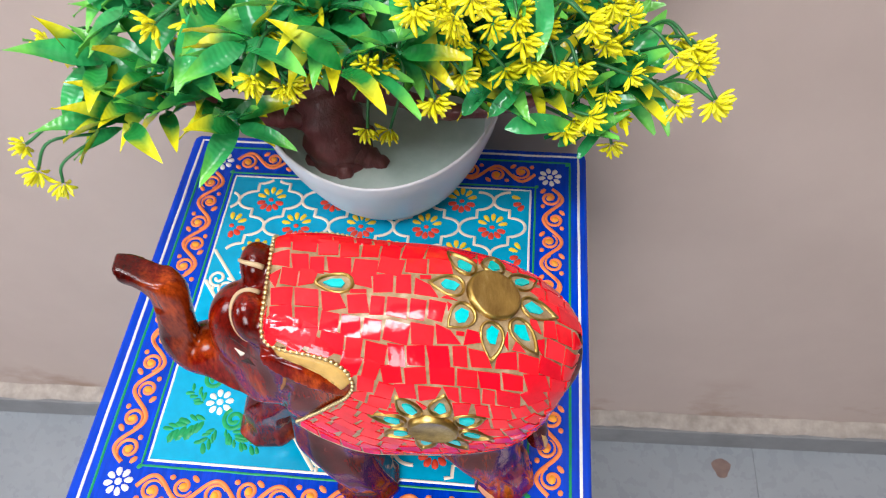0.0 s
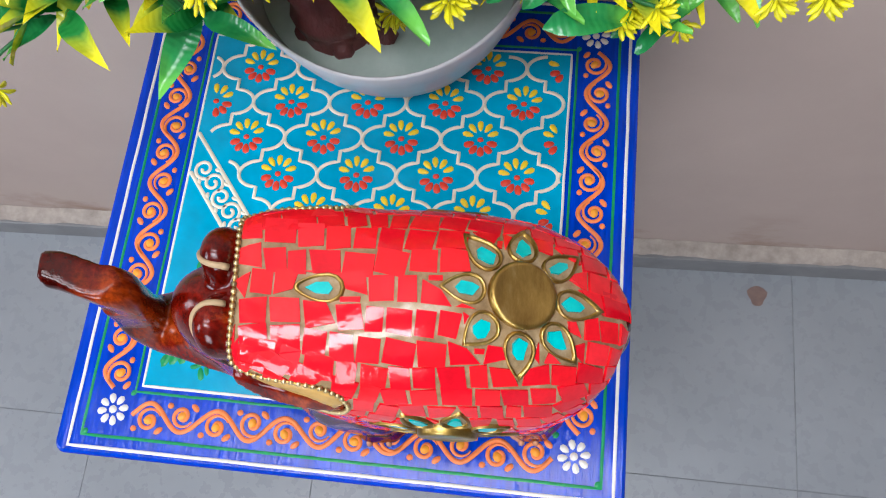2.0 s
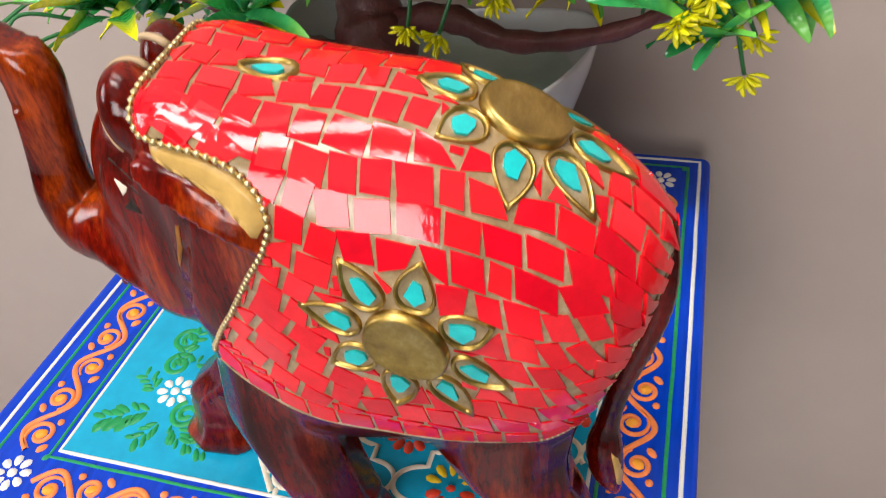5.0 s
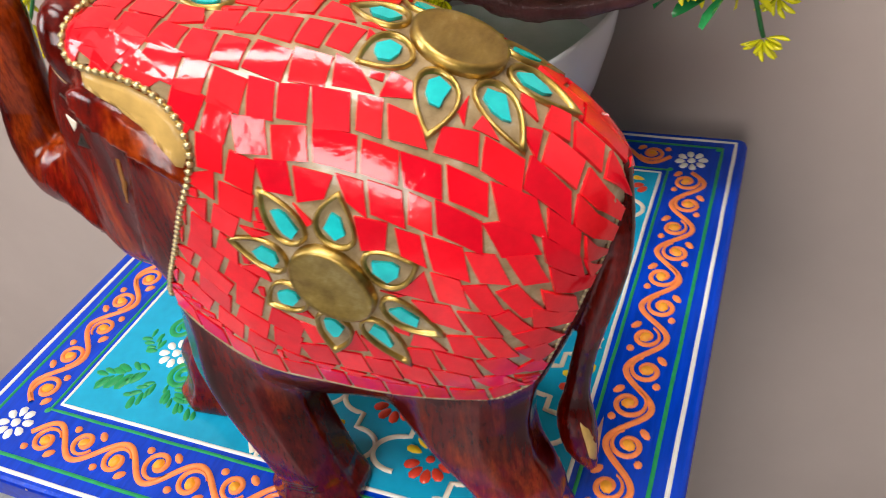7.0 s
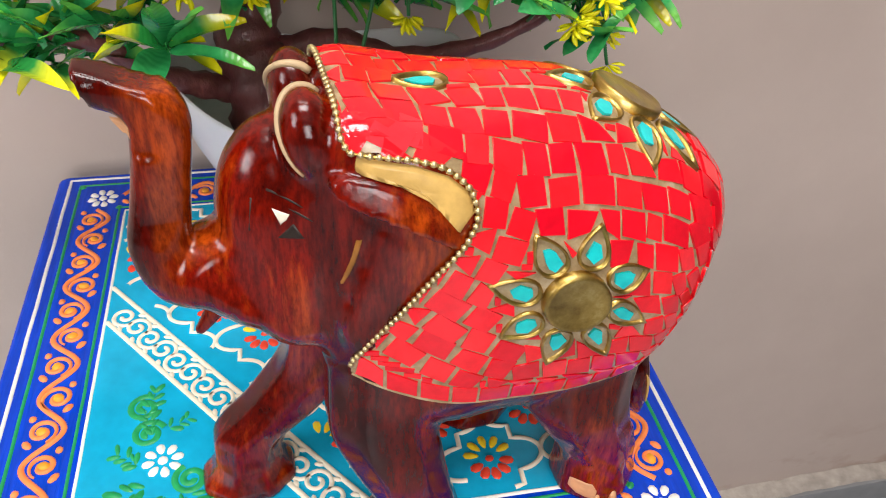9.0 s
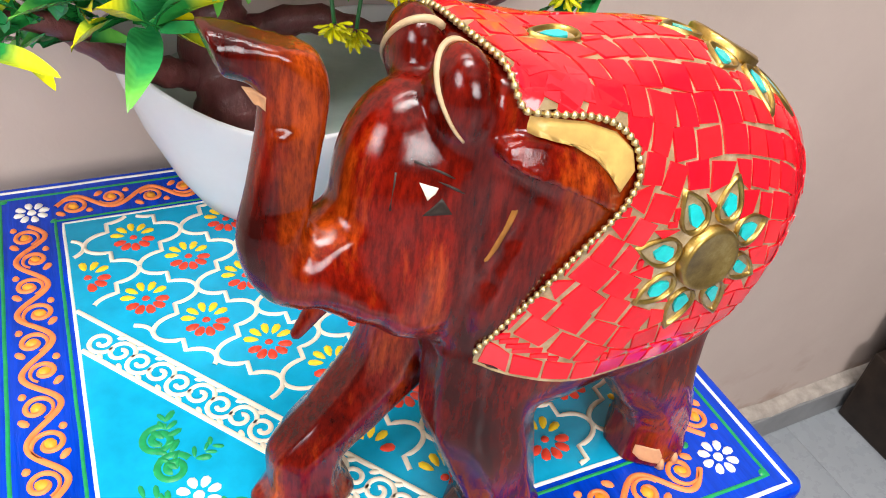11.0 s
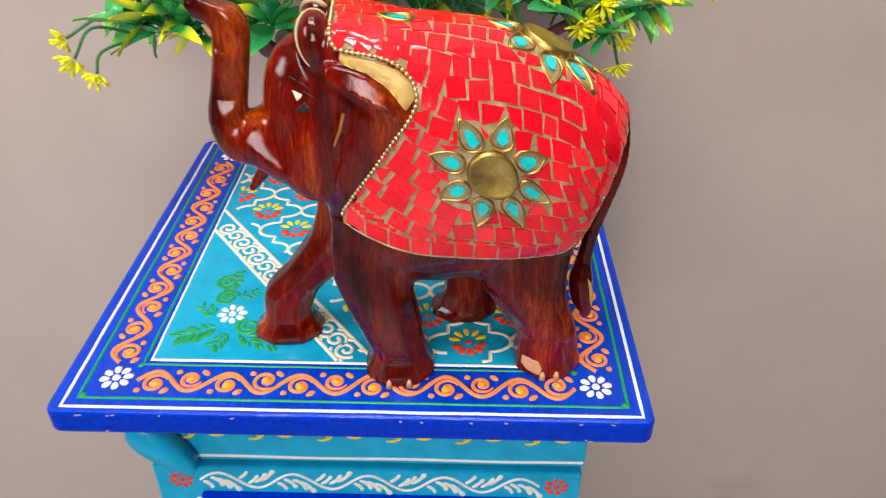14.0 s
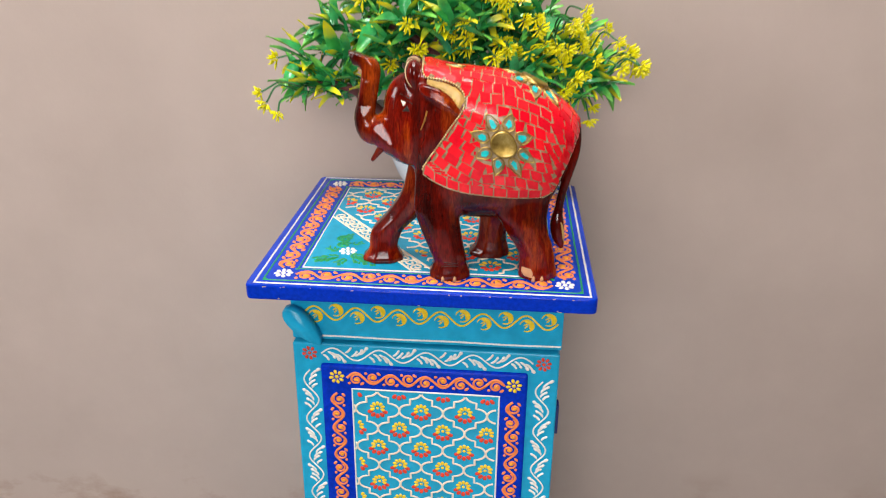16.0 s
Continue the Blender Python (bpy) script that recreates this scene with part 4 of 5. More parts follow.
    tail = smooth_chain(P, [((0.0785, -0.001, 0.137), 0.0046), ((0.0802, -0.005, 0.122), 0.0042), ((0.0790, -0.007, 0.108), 0.0040), ((0.0745, -0.008, 0.091), 0.0038), ((0.0705, -0.008, 0.074), 0.0036), ((0.0680, -0.008, 0.057), 0.0041), ((0.0675, -0.009, 0.046), 0.0062), ((0.0690, -0.010, 0.034), 0.0058), ((0.0722, -0.011, 0.024), 0.0024)])
    d = blend(d, tail, 0.003)
    return np.maximum(d, 0.0004 - z)


def surface_net(fn, lo, hi, step):
    n = [int(round((hi[i] - lo[i]) / step)) + 1 for i in range(3)]
    ax = [lo[i] + step * np.arange(n[i]) for i in range(3)]
    F = np.empty(n)
    for i in range(0, n[0], 24):
        G = np.stack(np.meshgrid(ax[0][i:i + 24], ax[1], ax[2], indexing="ij"), -1)
        F[i:i + 24] = fn(G)
    S = F < 0
    cells = np.zeros([k - 1 for k in n], int)
    acc = np.zeros([k - 1 for k in n] + [3])
    for axis in range(3):
        for da in (0, 1):
            for db in (0, 1):
                o = [0, 0, 0]
                others = [a for a in range(3) if a != axis]
                o[others[0]], o[others[1]] = da, db
                i0 = tuple(slice(o[a], o[a] + n[a] - 1) for a in range(3))
                o[axis] = 1
                i1 = tuple(slice(o[a], o[a] + n[a] - 1) for a in range(3))
                A, B = F[i0], F[i1]
                cut = (A < 0) != (B < 0)
                u = np.where(cut, A / np.where(cut, A - B, 1), 0)
                acc[..., axis] += np.where(cut, u, 0)
                acc[..., others[0]] += np.where(cut, da, 0)
                acc[..., others[1]] += np.where(cut, db, 0)
                cells += cut
    act = np.argwhere(cells > 0)
    idx = -np.ones(cells.shape, int)
    idx[tuple(act.T)] = np.arange(len(act))
    pos = np.array(lo) + step * (act + acc[tuple(act.T)] / cells[tuple(act.T)][:, None])
    faces = []
    for axis in range(3):
        b1, b2 = [(1, 2), (2, 0), (0, 1)][axis]
        sl0, sl1 = [slice(None)] * 3, [slice(None)] * 3
        sl0[axis], sl1[axis] = slice(0, -1), slice(1, None)
        A, B = S[tuple(sl0)], S[tuple(sl1)]
        e = np.argwhere(A != B)
        e = e[(e[:, b1] > 0) & (e[:, b2] > 0) & (e[:, b1] < n[b1] - 1) & (e[:, b2] < n[b2] - 1)]
        out = A[tuple(e.T)]
        u1, u2 = np.eye(3, dtype=int)[b1], np.eye(3, dtype=int)[b2]
        quad = np.stack([idx[tuple((e - u1 - u2).T)], idx[tuple((e - u2).T)], idx[tuple(e.T)], idx[tuple((e - u1).T)]], 1)
        quad[~out] = quad[~out][:, ::-1]
        faces.append(quad)
    return pos, np.concatenate(faces)


ele = Shape()
pos, quads = surface_net(carving, (-0.124, -0.050, -0.003), (0.091, 0.054, 0.199), 0.00128)
ele.add(pos.tolist(), quads.tolist(), 0)

# arc length round the body, so that cloth, tiles and flowers can be laid out flat on it
NX, NA = 90, 90
gx = np.linspace(-0.0560, XE - 0.0001, NX)
ga = np.linspace(0, math.pi, NA)
GP = body_point(np.repeat(gx[:, None], NA, 1), np.repeat(ga[None], NX, 0))
arc = np.concatenate([np.zeros((NX, 1)), np.cumsum(np.linalg.norm(np.diff(GP, axis=1), axis=2), 1)], 1)


LX, LS, SMAX = 260, 441, 0.125
lx = np.linspace(gx[0], gx[-1], LX)
ls = np.linspace(-SMAX, SMAX, LS)
fine_a = np.linspace(0, math.pi, 240)
LP = np.empty((LX, LS, 3))
for i, x in enumerate(lx):
    ring = body_point(np.full(240, x), fine_a)
    run = np.concatenate([[0], np.cumsum(np.linalg.norm(np.diff(ring, axis=0), axis=1))])
    ang = np.interp(np.abs(ls), run, fine_a)
    LP[i] = body_point(np.full(LS, x), ang)
    LP[i, ls < 0, 1] *= -1
LN = np.cross(np.gradient(LP, axis=0), np.gradient(LP, axis=1))
LN /= np.linalg.norm(LN, axis=2)[..., None] + 1e-12
flip = (LN * (LP - np.stack([LP[..., 0], 0 * LP[..., 0], 0 * LP[..., 0] + 0.115], -1))).sum(2) < 0
LN[flip] *= -1


def grid_at(G, x, s_):
    i = min(max((x - lx[0]) / (lx[1] - lx[0]), 0.0), LX - 1.001)
    j = min(max((s_ + SMAX) / (ls[1] - ls[0]), 0.0), LS - 1.001)
    a, c = int(i), int(j)
    u, v = i - a, j - c
    return Vector((G[a, c] * (1 - v) + G[a, c + 1] * v) * (1 - u) + (G[a + 1, c] * (1 - v) + G[a + 1, c + 1] * v) * u)


def at_arc(x, s_):
    """Point at station x, s_ metres round from the ridge towards the near side."""
    return grid_at(LP, float(x), float(s_))


def normal_at(x, s_):
    return grid_at(LN, float(x), float(s_)).normalized()


def lift(x, s_, h):
    return at_arc(x, s_) + normal_at(x, s_) * h


front_x = curve_fn([(0.085, -0.0522), (0.100, -0.0520), (0.109, -0.0478), (0.125, -0.0375), (0.142, -0.0270), (0.153, -0.0200), (0.1600, -0.0176), (0.1660, -0.0190), (0.1722, -0.0248), (0.1762, -0.0340), (0.1778, -0.0430), (0.1790, -0.0496), (0.1800, -0.0512), (0.1900, -0.0515)])
lower_z = curve_fn([(-0.054, 0.0985), (-0.048, 0.0940), (-0.040, 0.0900), (-0.025, 0.0850), (-0.006, 0.0818), (0.016, 0.0795), (0.036, 0.0785), (0.050, 0.0785), (0.058, 0.0820), (0.0642, 0.0950), (0.072, 0.1115), (0.0785, 0.1260), (XE, 0.1345)])


EDGE_Z, EDGE_X = np.linspace(0.08, 0.19, 440), np.linspace(-0.06, XE, 410)
EDGE_F, EDGE_L = front_x(EDGE_Z), lower_z(EDGE_X)


def on_cloth(x, s_):
    if x > XE - 0.0009 or x < -0.055:
        return False
    p = at_arc(x, s_)
    return x > np.interp(p.z, EDGE_Z, EDGE_F) and p.z > np.interp(x, EDGE_X, EDGE_L)


# grout skin under the mosaic
SKIN = (LP + LN * 0.0011)[:, ::2]
zz, xx = LP[:, ::2, 2], LP[:, ::2, 0]
keep = (xx > np.interp(zz, EDGE_Z, EDGE_F) - 0.0006) & (zz > np.interp(xx, EDGE_X, EDGE_L) - 0.0006) & (xx < XE - 0.0003)
full = keep[:-1, :-1] & keep[1:, :-1] & keep[:-1, 1:] & keep[1:, 1:]
ci, cj = np.nonzero(full)
nj = SKIN.shape[1]
idx4 = np.stack([ci * nj + cj, ci * nj + cj + 1, (ci + 1) * nj + cj + 1, (ci + 1) * nj + cj], 1)
used, inv = np.unique(idx4, return_inverse=True)
ele.add(SKIN.reshape(-1, 3)[used].tolist(), inv.reshape(-1, 4).tolist(), 1)

# flowers: (x, arc, reach of the petals, turn)
k0 = int(np.argmin(np.abs(gx - 0.014)))
S_SIDE = float(np.interp(0.127, GP[k0, :, 2][::-1], arc[k0][::-1]))
FLOWERS = [(0.0140, S_SIDE, 0.0272, 0.21), (0.0140, -S_SIDE, 0.0272, 0.21), (0.0405, 0.0, 0.0272, 0.05)]
DROPS = [(-0.0255, 0.0)]


def arc_for(x, z):
    k = int(np.clip(np.argmin(np.abs(gx - x)), 0, NX - 1))
    return float(np.interp(z, GP[k, :, 2][::-1], arc[k][::-1]))


HEM = 0.0092


def in_flower(x, s_, grow=0.0006):
    for fx, fs, reach, turn in FLOWERS:
        dx, ds = x - fx, s_ - fs
        r = math.hypot(dx, ds)
        if r < 0.0118 + grow:
            return True
        if r < reach + grow:
            a = (math.atan2(ds, dx) - turn) % (math.pi / 4)
            a = min(a, math.pi / 4 - a)
            u = (r - 0.0118) / (reach - 0.0118)
            if a * r < 0.0052 * max(0.0, math.sin(math.pi * (0.25 + 0.75 * u))) + grow:
                return True
    for fx, fs in DROPS:
        if ((x - fx) / 0.0088) ** 2 + ((s_ - fs) / 0.0052) ** 2 < 1:
            return True
    return False


def free(x, s_):
    if in_flower(x, s_) or not on_cloth(x, s_):
        return False
    return x > 0.056 or at_arc(x, abs(s_) + HEM * 0.92).z > np.interp(x, EDGE_X, EDGE_L)


TILES = []


def lay_tile(corners, h=0.0017):
    """One mosaic piece over four flat corners, curved with the body, with its own edges."""
    n_ = 2
    TILES.append(corners)
    h += 0.0005 * min(1.0, max(0.0, (corners[1][0] - 0.055) / 0.012))
    top = []
    for i in range(n_ + 1):
        for j in range(n_ + 1):
            u, v = i / n_, j / n_
            x = (corners[0][0] * (1 - u) + corners[1][0] * u) * (1 - v) + (corners[3][0] * (1 - u) + corners[2][0] * u) * v
            s_ = (corners[0][1] * (1 - u) + corners[1][1] * u) * (1 - v) + (corners[3][1] * (1 - u) + corners[2][1] * u) * v
            top.append((x, s_))
    k = n_ + 1
    tl = [h + rng.uniform(-0.00018, 0.00018) for _ in range(4)]
    rise = [(tl[0] * (1 - i / 2) + tl[1] * i / 2) * (1 - j / 2) + (tl[3] * (1 - i / 2) + tl[2] * i / 2) * j / 2 for i in range(3) for j in range(3)]
    verts = [tuple(lift(x, s_, h_)) for (x, s_), h_ in zip(top, rise)]
    faces = [(i * k + j, i * k + j + 1, (i + 1) * k + j + 1, (i + 1) * k + j) for i in range(n_) for j in range(n_)]
    loop = [0, 3, 6, 7, 8, 5, 2, 1]
    cx, cs = sum(c[0] for c in corners) / 4, sum(c[1] for c in corners) / 4
    low = [tuple(lift(cx + (top[i][0] - cx) * 1.03, cs + (top[i][1] - cs) * 1.03, 0.0008)) for i in loop]
    m_ = len(verts)
    verts += [verts[i] for i in loop] + low
    faces += [(m_ + i, m_ + (i + 1) % 8, m_ + 8 + (i + 1) % 8, m_ + 8 + i)[::-1] for i in range(8)]
    p0, p1, p2 = Vector(verts[faces[0][0]]), Vector(verts[faces[0][1]]), Vector(verts[faces[0][2]])
    if (p1 - p0).cross(p2 - p0).dot(normal_at(cx, cs)) < 0:
        faces = [f[::-1] for f in faces]
    ele.add(verts, faces, 2)


rng = random.Random(11)
ROW = 0.0096
# how long the way from ridge to hem is at each station, against its length at the middle
HEM_X = np.linspace(-0.045, 0.062, 40)
HEM_S = np.array([arc_for(x, float(lower_z(x))) for x in HEM_X])
HEM_S = 0.30 + 0.70 * HEM_S / HEM_S[16]
# a row of pieces along the hem, then broken rows over the rest
for sg in (1, -1):
    x = -0.0515
    while x < 0.0540:
        wid = rng.uniform(0.0075, 0.0112)
        a, b_ = x + 0.0006, min(x + wid - 0.0006, 0.0590)
        quad = []
        for px, dz in ((a, 0.0), (b_, 0.0), (b_, 1.0), (a, 1.0)):
            z0 = float(np.interp(px, EDGE_X, EDGE_L))
            s_ = arc_for(px, z0) - 0.0008 - dz * (HEM - 0.0016 + rng.uniform(-0.0004, 0.0004))
            p_ = at_arc(px, s_)
            px = max(px, float(np.interp(p_.z, EDGE_Z, EDGE_F)) + 0.0008)
            quad.append((px, sg * s_))
        if abs(quad[1][0] - quad[0][0]) > 0.002:
            lay_tile(quad)
        x += wid
for r in range(-12, 13):
    x = -0.063 + rng.random() * 0.006
    s0 = r * ROW
    while x < 0.087:
        wid = rng.choice((0.0088, 0.0097, 0.0105, 0.0112, 0.0072)) + rng.uniform(-0.0006, 0.0006)
        cx = x + wid / 2
        side = max(0.0, min(1.0, (abs(s0) - 0.022) / 0.02))
        skew = 0.42 * max(-0.045, min(0.0, cx + 0.004)) * side
        sway = 0.0016 * math.sin(cx * 60 + r * 0.5) * (1 - side)
        reach_ = float(np.interp(cx, HEM_X, HEM_S))
        cs = s0 * (1 + (reach_ - 1) * min(1.0, abs(s0) / 0.05)) + (skew + sway) * (1 if s0 >= 0 else -1) + rng.uniform(-0.0004, 0.0004)
        slope = (float(np.interp(cx + 0.004, HEM_X, HEM_S)) - float(np.interp(cx - 0.004, HEM_X, HEM_S))) / 0.008 * abs(s0)
        ang = rng.gauss(0, 0.045) + (slope * side + 0.36 * side * (cx < -0.004) + 0.10 * math.sin(cx * 75 + r)) * (1 if s0 >= 0 else -1)
        hx, hs = wid / 2 - 0.00052, ROW / 2 * (1 + (reach_ - 1) * min(1.0, abs(s0) / 0.05)) - rng.uniform(0.00042, 0.0008)
        quad = []
        for ux, us in ((-1, -1), (1, -1), (1, 1), (-1, 1)):
            px, ps = ux * hx + rng.uniform(-1, 1) * 0.0004, us * hs + rng.uniform(-1, 1) * 0.0004
            quad.append((cx + px * math.cos(ang) - ps * math.sin(ang), cs + px * math.sin(ang) + ps * math.cos(ang)))
        x += wid
        ok = [free(*q_) for q_ in quad]
        inner = (sum(q_[0] for q_ in quad) / 4, sum(q_[1] for q_ in quad) / 4)
        if not free(*inner):
            good = []
            for i in range(6):
                for j in range(6):
                    a_, b_ = i / 5, j / 5
                    p_ = tuple((quad[0][c] * (1 - a_) + quad[1][c] * a_) * (1 - b_) + (quad[3][c] * (1 - a_) + quad[2][c] * a_) * b_ for c in (0, 1))
                    if free(*p_):
                        good.append(p_)
            if len(good) < 5:
                continue
            inner = (sum(q_[0] for q_ in good) / len(good), sum(q_[1] for q_ in good) / len(good))
            if not free(*inner):
                continue
        cut = []
        for q_, k_ in zip(quad, ok):
            if not k_:
                lo_, hi_ = 0.0, 1.0
                for _ in range(9):
                    m_ = (lo_ + hi_) / 2
                    if free(inner[0] + (q_[0] - inner[0]) * m_, inner[1] + (q_[1] - inner[1]) * m_):
                        lo_ = m_
                    else:
                        hi_ = m_
                q_ = (inner[0] + (q_[0] - inner[0]) * lo_ * 0.97, inner[1] + (q_[1] - inner[1]) * lo_ * 0.97)
            cut.append(q_)
        area2 = abs(sum(cut[i][0] * cut[(i + 1) % 4][1] - cut[(i + 1) % 4][0] * cut[i][1] for i in range(4))) / 2
        if area2 > 3.0e-6 and max(abs(c[0] - inner[0]) for c in cut) < 0.009:
            lay_tile(cut)

# smaller pieces cut to fill what the rows leave open
CELL = 0.0007
cx_n, cs_n = int((XE + 0.054) / CELL), int(0.25 / CELL)
taken = np.zeros((cx_n, cs_n), bool)
for quad in TILES:
    q_ = np.array(quad)
    i0, j0 = ((q_.min(0) - (-0.054, -0.125)) / CELL - 1).astype(int)
    i1, j1 = ((q_.max(0) - (-0.054, -0.125)) / CELL + 2).astype(int)
    gx_, gs_ = np.meshgrid(-0.054 + CELL * np.arange(max(i0, 0), min(i1, cx_n)), -0.125 + CELL * np.arange(max(j0, 0), min(j1, cs_n)), indexing="ij")
    turn_ = 1 if sum(q_[k][0] * q_[(k + 1) % 4][1] - q_[(k + 1) % 4][0] * q_[k][1] for k in range(4)) > 0 else -1
    inside_ = np.ones(gx_.shape, bool)
    for k in range(4):
        e_ = q_[(k + 1) % 4] - q_[k]
        inside_ &= turn_ * (e_[0] * (gs_ - q_[k][1]) - e_[1] * (gx_ - q_[k][0])) / (np.linalg.norm(e_) + 1e-9) > -0.0007
    taken[max(i0, 0):min(i1, cx_n), max(j0, 0):min(j1, cs_n)] |= inside_
for i in range(cx_n):
    for j in range(cs_n):
        if not taken[i, j] and not free(-0.054 + CELL * i, -0.125 + CELL * j):
            taken[i, j] = True
for i in range(cx_n):
    for j in range(cs_n):
        if taken[i, j]:
            continue
        best = (0, 0, 0)
        deep = 14
        for w_ in range(1, 14):
            if i + w_ > cx_n:
                break
            col = taken[i + w_ - 1, j:j + deep]
            deep = int(np.argmax(col)) if col.any() else len(col)
            if min(w_, deep) >= 3 and w_ * deep > best[0]:
                best = (w_ * deep, w_, deep)
        if best[0] >= 15:
            _, w_, h_ = best
            taken[i:i + w_, j:j + h_] = True
            x0_, s0_ = -0.054 + CELL * (i - 0.3), -0.125 + CELL * (j - 0.3)
            x1_, s1_ = x0_ + CELL * (w_ - 0.4), s0_ + CELL * (h_ - 0.4)
            lay_tile([(x0_, s0_ + rng.uniform(0, 0.0004)), (x1_, s0_), (x1_ - rng.uniform(0, 0.0004), s1_), (x0_, s1_)])


def flat_to(fx, fs, px, ps, h):
    return tuple(lift(fx + px, fs + ps, h))


def brass_band(fx, fs, pts, mx, ms):
    """A flat bent brass strip round a petal, its inner edge drawn towards (mx, ms)."""
    n_ = len(pts)
    verts = []
    for f_, h in ((1.06, 0.0009), (1.02, 0.0024), (0.90, 0.0024), (0.84, 0.0011)):
        verts += [flat_to(fx, fs, mx + (a - mx) * f_, ms + (b_ - ms) * f_, h) for a, b_ in pts]
    ele.add(verts, [(q_ * n_ + k, (q_ + 1) * n_ + k, (q_ + 1) * n_ + (k + 1) % n_, q_ * n_ + (k + 1) % n_) for q_ in range(3) for k in range(n_)], 3)


def stone(fx, fs, gem):
    """A flat splinter of stone set flush, with crisp edges."""
    m_ = len(gem)
    verts = [flat_to(fx, fs, p_, q_, 0.0021) for p_, q_ in gem]
    ele.add(verts, [tuple(range(m_))], 4)
    ele.add(verts + [flat_to(fx, fs, p_, q_, 0.0008) for p_, q_ in gem], [(i, m_ + i, m_ + (i + 1) % m_, (i + 1) % m_) for i in range(m_)], 4)


for fx, fs, reach, turn in FLOWERS:
    n_ = 28
    ring = [(math.cos(2 * math.pi * k / n_), math.sin(2 * math.pi * k / n_)) for k in range(n_)]
    verts = [flat_to(fx, fs, 0, 0, 0.0040)]
    for rad, h in ((0.0092, 0.0040), (0.0101, 0.0045), (0.0110, 0.0038), (0.0113, 0.0008)):
        verts += [flat_to(fx, fs, rad * a, rad * b_, h) for a, b_ in ring]
    faces = [(0, 1 + k, 1 + (k + 1) % n_) for k in range(n_)]
    for q_ in range(3):
        o_ = 1 + q_ * n_
        faces += [(o_ + k, o_ + n_ + k, o_ + n_ + (k + 1) % n_, o_ + (k + 1) % n_) for k in range(n_)]
    ele.add(verts, faces, 3)
    for k in range(8):
        a = turn + k * math.pi / 4
        out = []
        far = reach * rng.uniform(0.95, 1.06)
        for i in range(20):
            v = 1 - abs(i / 10 - 1)
            v = v * v * (3 - 2 * v) if v < 0.5 else v
            rr = 0.0119 + (far - 0.0119) * v
            ww = (1 if i < 10 else -1) * 0.0131 * math.sqrt(v) * (1 - v)
            out.append((rr * math.cos(a) - ww * math.sin(a), rr * math.sin(a) + ww * math.cos(a)))
        brass_band(fx, fs, out, 0.0182 * math.cos(a), 0.0182 * math.sin(a))
        gem = []
        m_ = rng.choice((5, 6, 7))
        for i in range(m_):
            u = i / m_ * 2 * math.pi + rng.uniform(-0.25, 0.25)
            rr = 0.0180 + 0.0044 * -math.cos(u) * rng.uniform(0.8, 1.0)
            ww = 0.0029 * math.sin(u) * rng.uniform(0.6, 1.1) * (1 + 0.25 * math.cos(u))
            gem.append((rr * math.cos(a) - ww * math.sin(a), rr * math.sin(a) + ww * math.cos(a)))
        stone(fx, fs, gem)
for fx, fs in DROPS:
    out = [(0.0082 * math.cos(u) , 0.0046 * math.sin(u) * (1 + 0.35 * math.cos(u))) for u in np.linspace(0, 2 * math.pi, 17)[:-1]]
    brass_band(fx, fs, out, 0.0, 0.0)
    gem = [(0.0045, 0.0002), (0.0032, 0.0022), (-0.001, 0.0020), (-0.0048, 0.0002), (-0.0012, -0.0018), (0.003, -0.0019)]
    stone(fx, fs, gem)

# beaded edge along the front of the cloth, both sides, and the fine wire along the hem
ball = bmesh.new()
bmesh.ops.create_icosphere(ball, subdivisions=1, radius=1)
ball_v = [v.co.copy() for v in ball.verts]
ball.verts.index_update()
ball_f = [tuple(v.index for v in f.verts) for f in ball.faces]
ball.free()


def beads(path, r, step, mi):
    path = [Vector(p_) for p_ in path]
    left = 0.0
    for a, b_ in zip(path[:-1], path[1:]):
        L_ = (b_ - a).length
        while left < L_:
            c = a + (b_ - a) * (left / L_)
            ele.add([tuple(c + v * r) for v in ball_v], ball_f, mi)
            left += step
        left -= L_


for sg in (1, -1):
    path = []
    for s_ in np.linspace(0, arc_for(-0.0512, 0.1795), 10)[:-1]:
        path.append(lift(-0.0516, sg * s_, 0.0022))
    for z in np.linspace(0.1792, 0.101, 80):
        x = float(front_x(z))
        path.append(lift(x - 0.0004, sg * arc_for(x, z), 0.0016))
    beads(path, 0.00115, 0.0024, 5)
    ele.tube([tuple(p_) for p_ in path], 0.0006, 3, 5)
    hem = [lift(x, sg * arc_for(x, float(lower_z(x))), 0.0012) for x in np.linspace(-0.052, 0.0800, 54)]
    ele.tube([tuple(p_) for p_ in hem], 0.0006, 1, 5)
    beads(hem[38:], 0.0007, 0.0018, 5)


def on_wood(x, z, sg, up=0.0006):
    """Point of the carving's flank at (x, z), on the near (-1) or far (1) side."""
    ys = np.linspace(0.055, 0.0, 160)
    P = np.stack([np.full(160, x), sg * ys, np.full(160, z)], -1)
    d = carving(P)
    i = int(np.argmax(d < 0)) if (d < 0).any() else 159
    return (x, sg * (ys[i] + up), z)


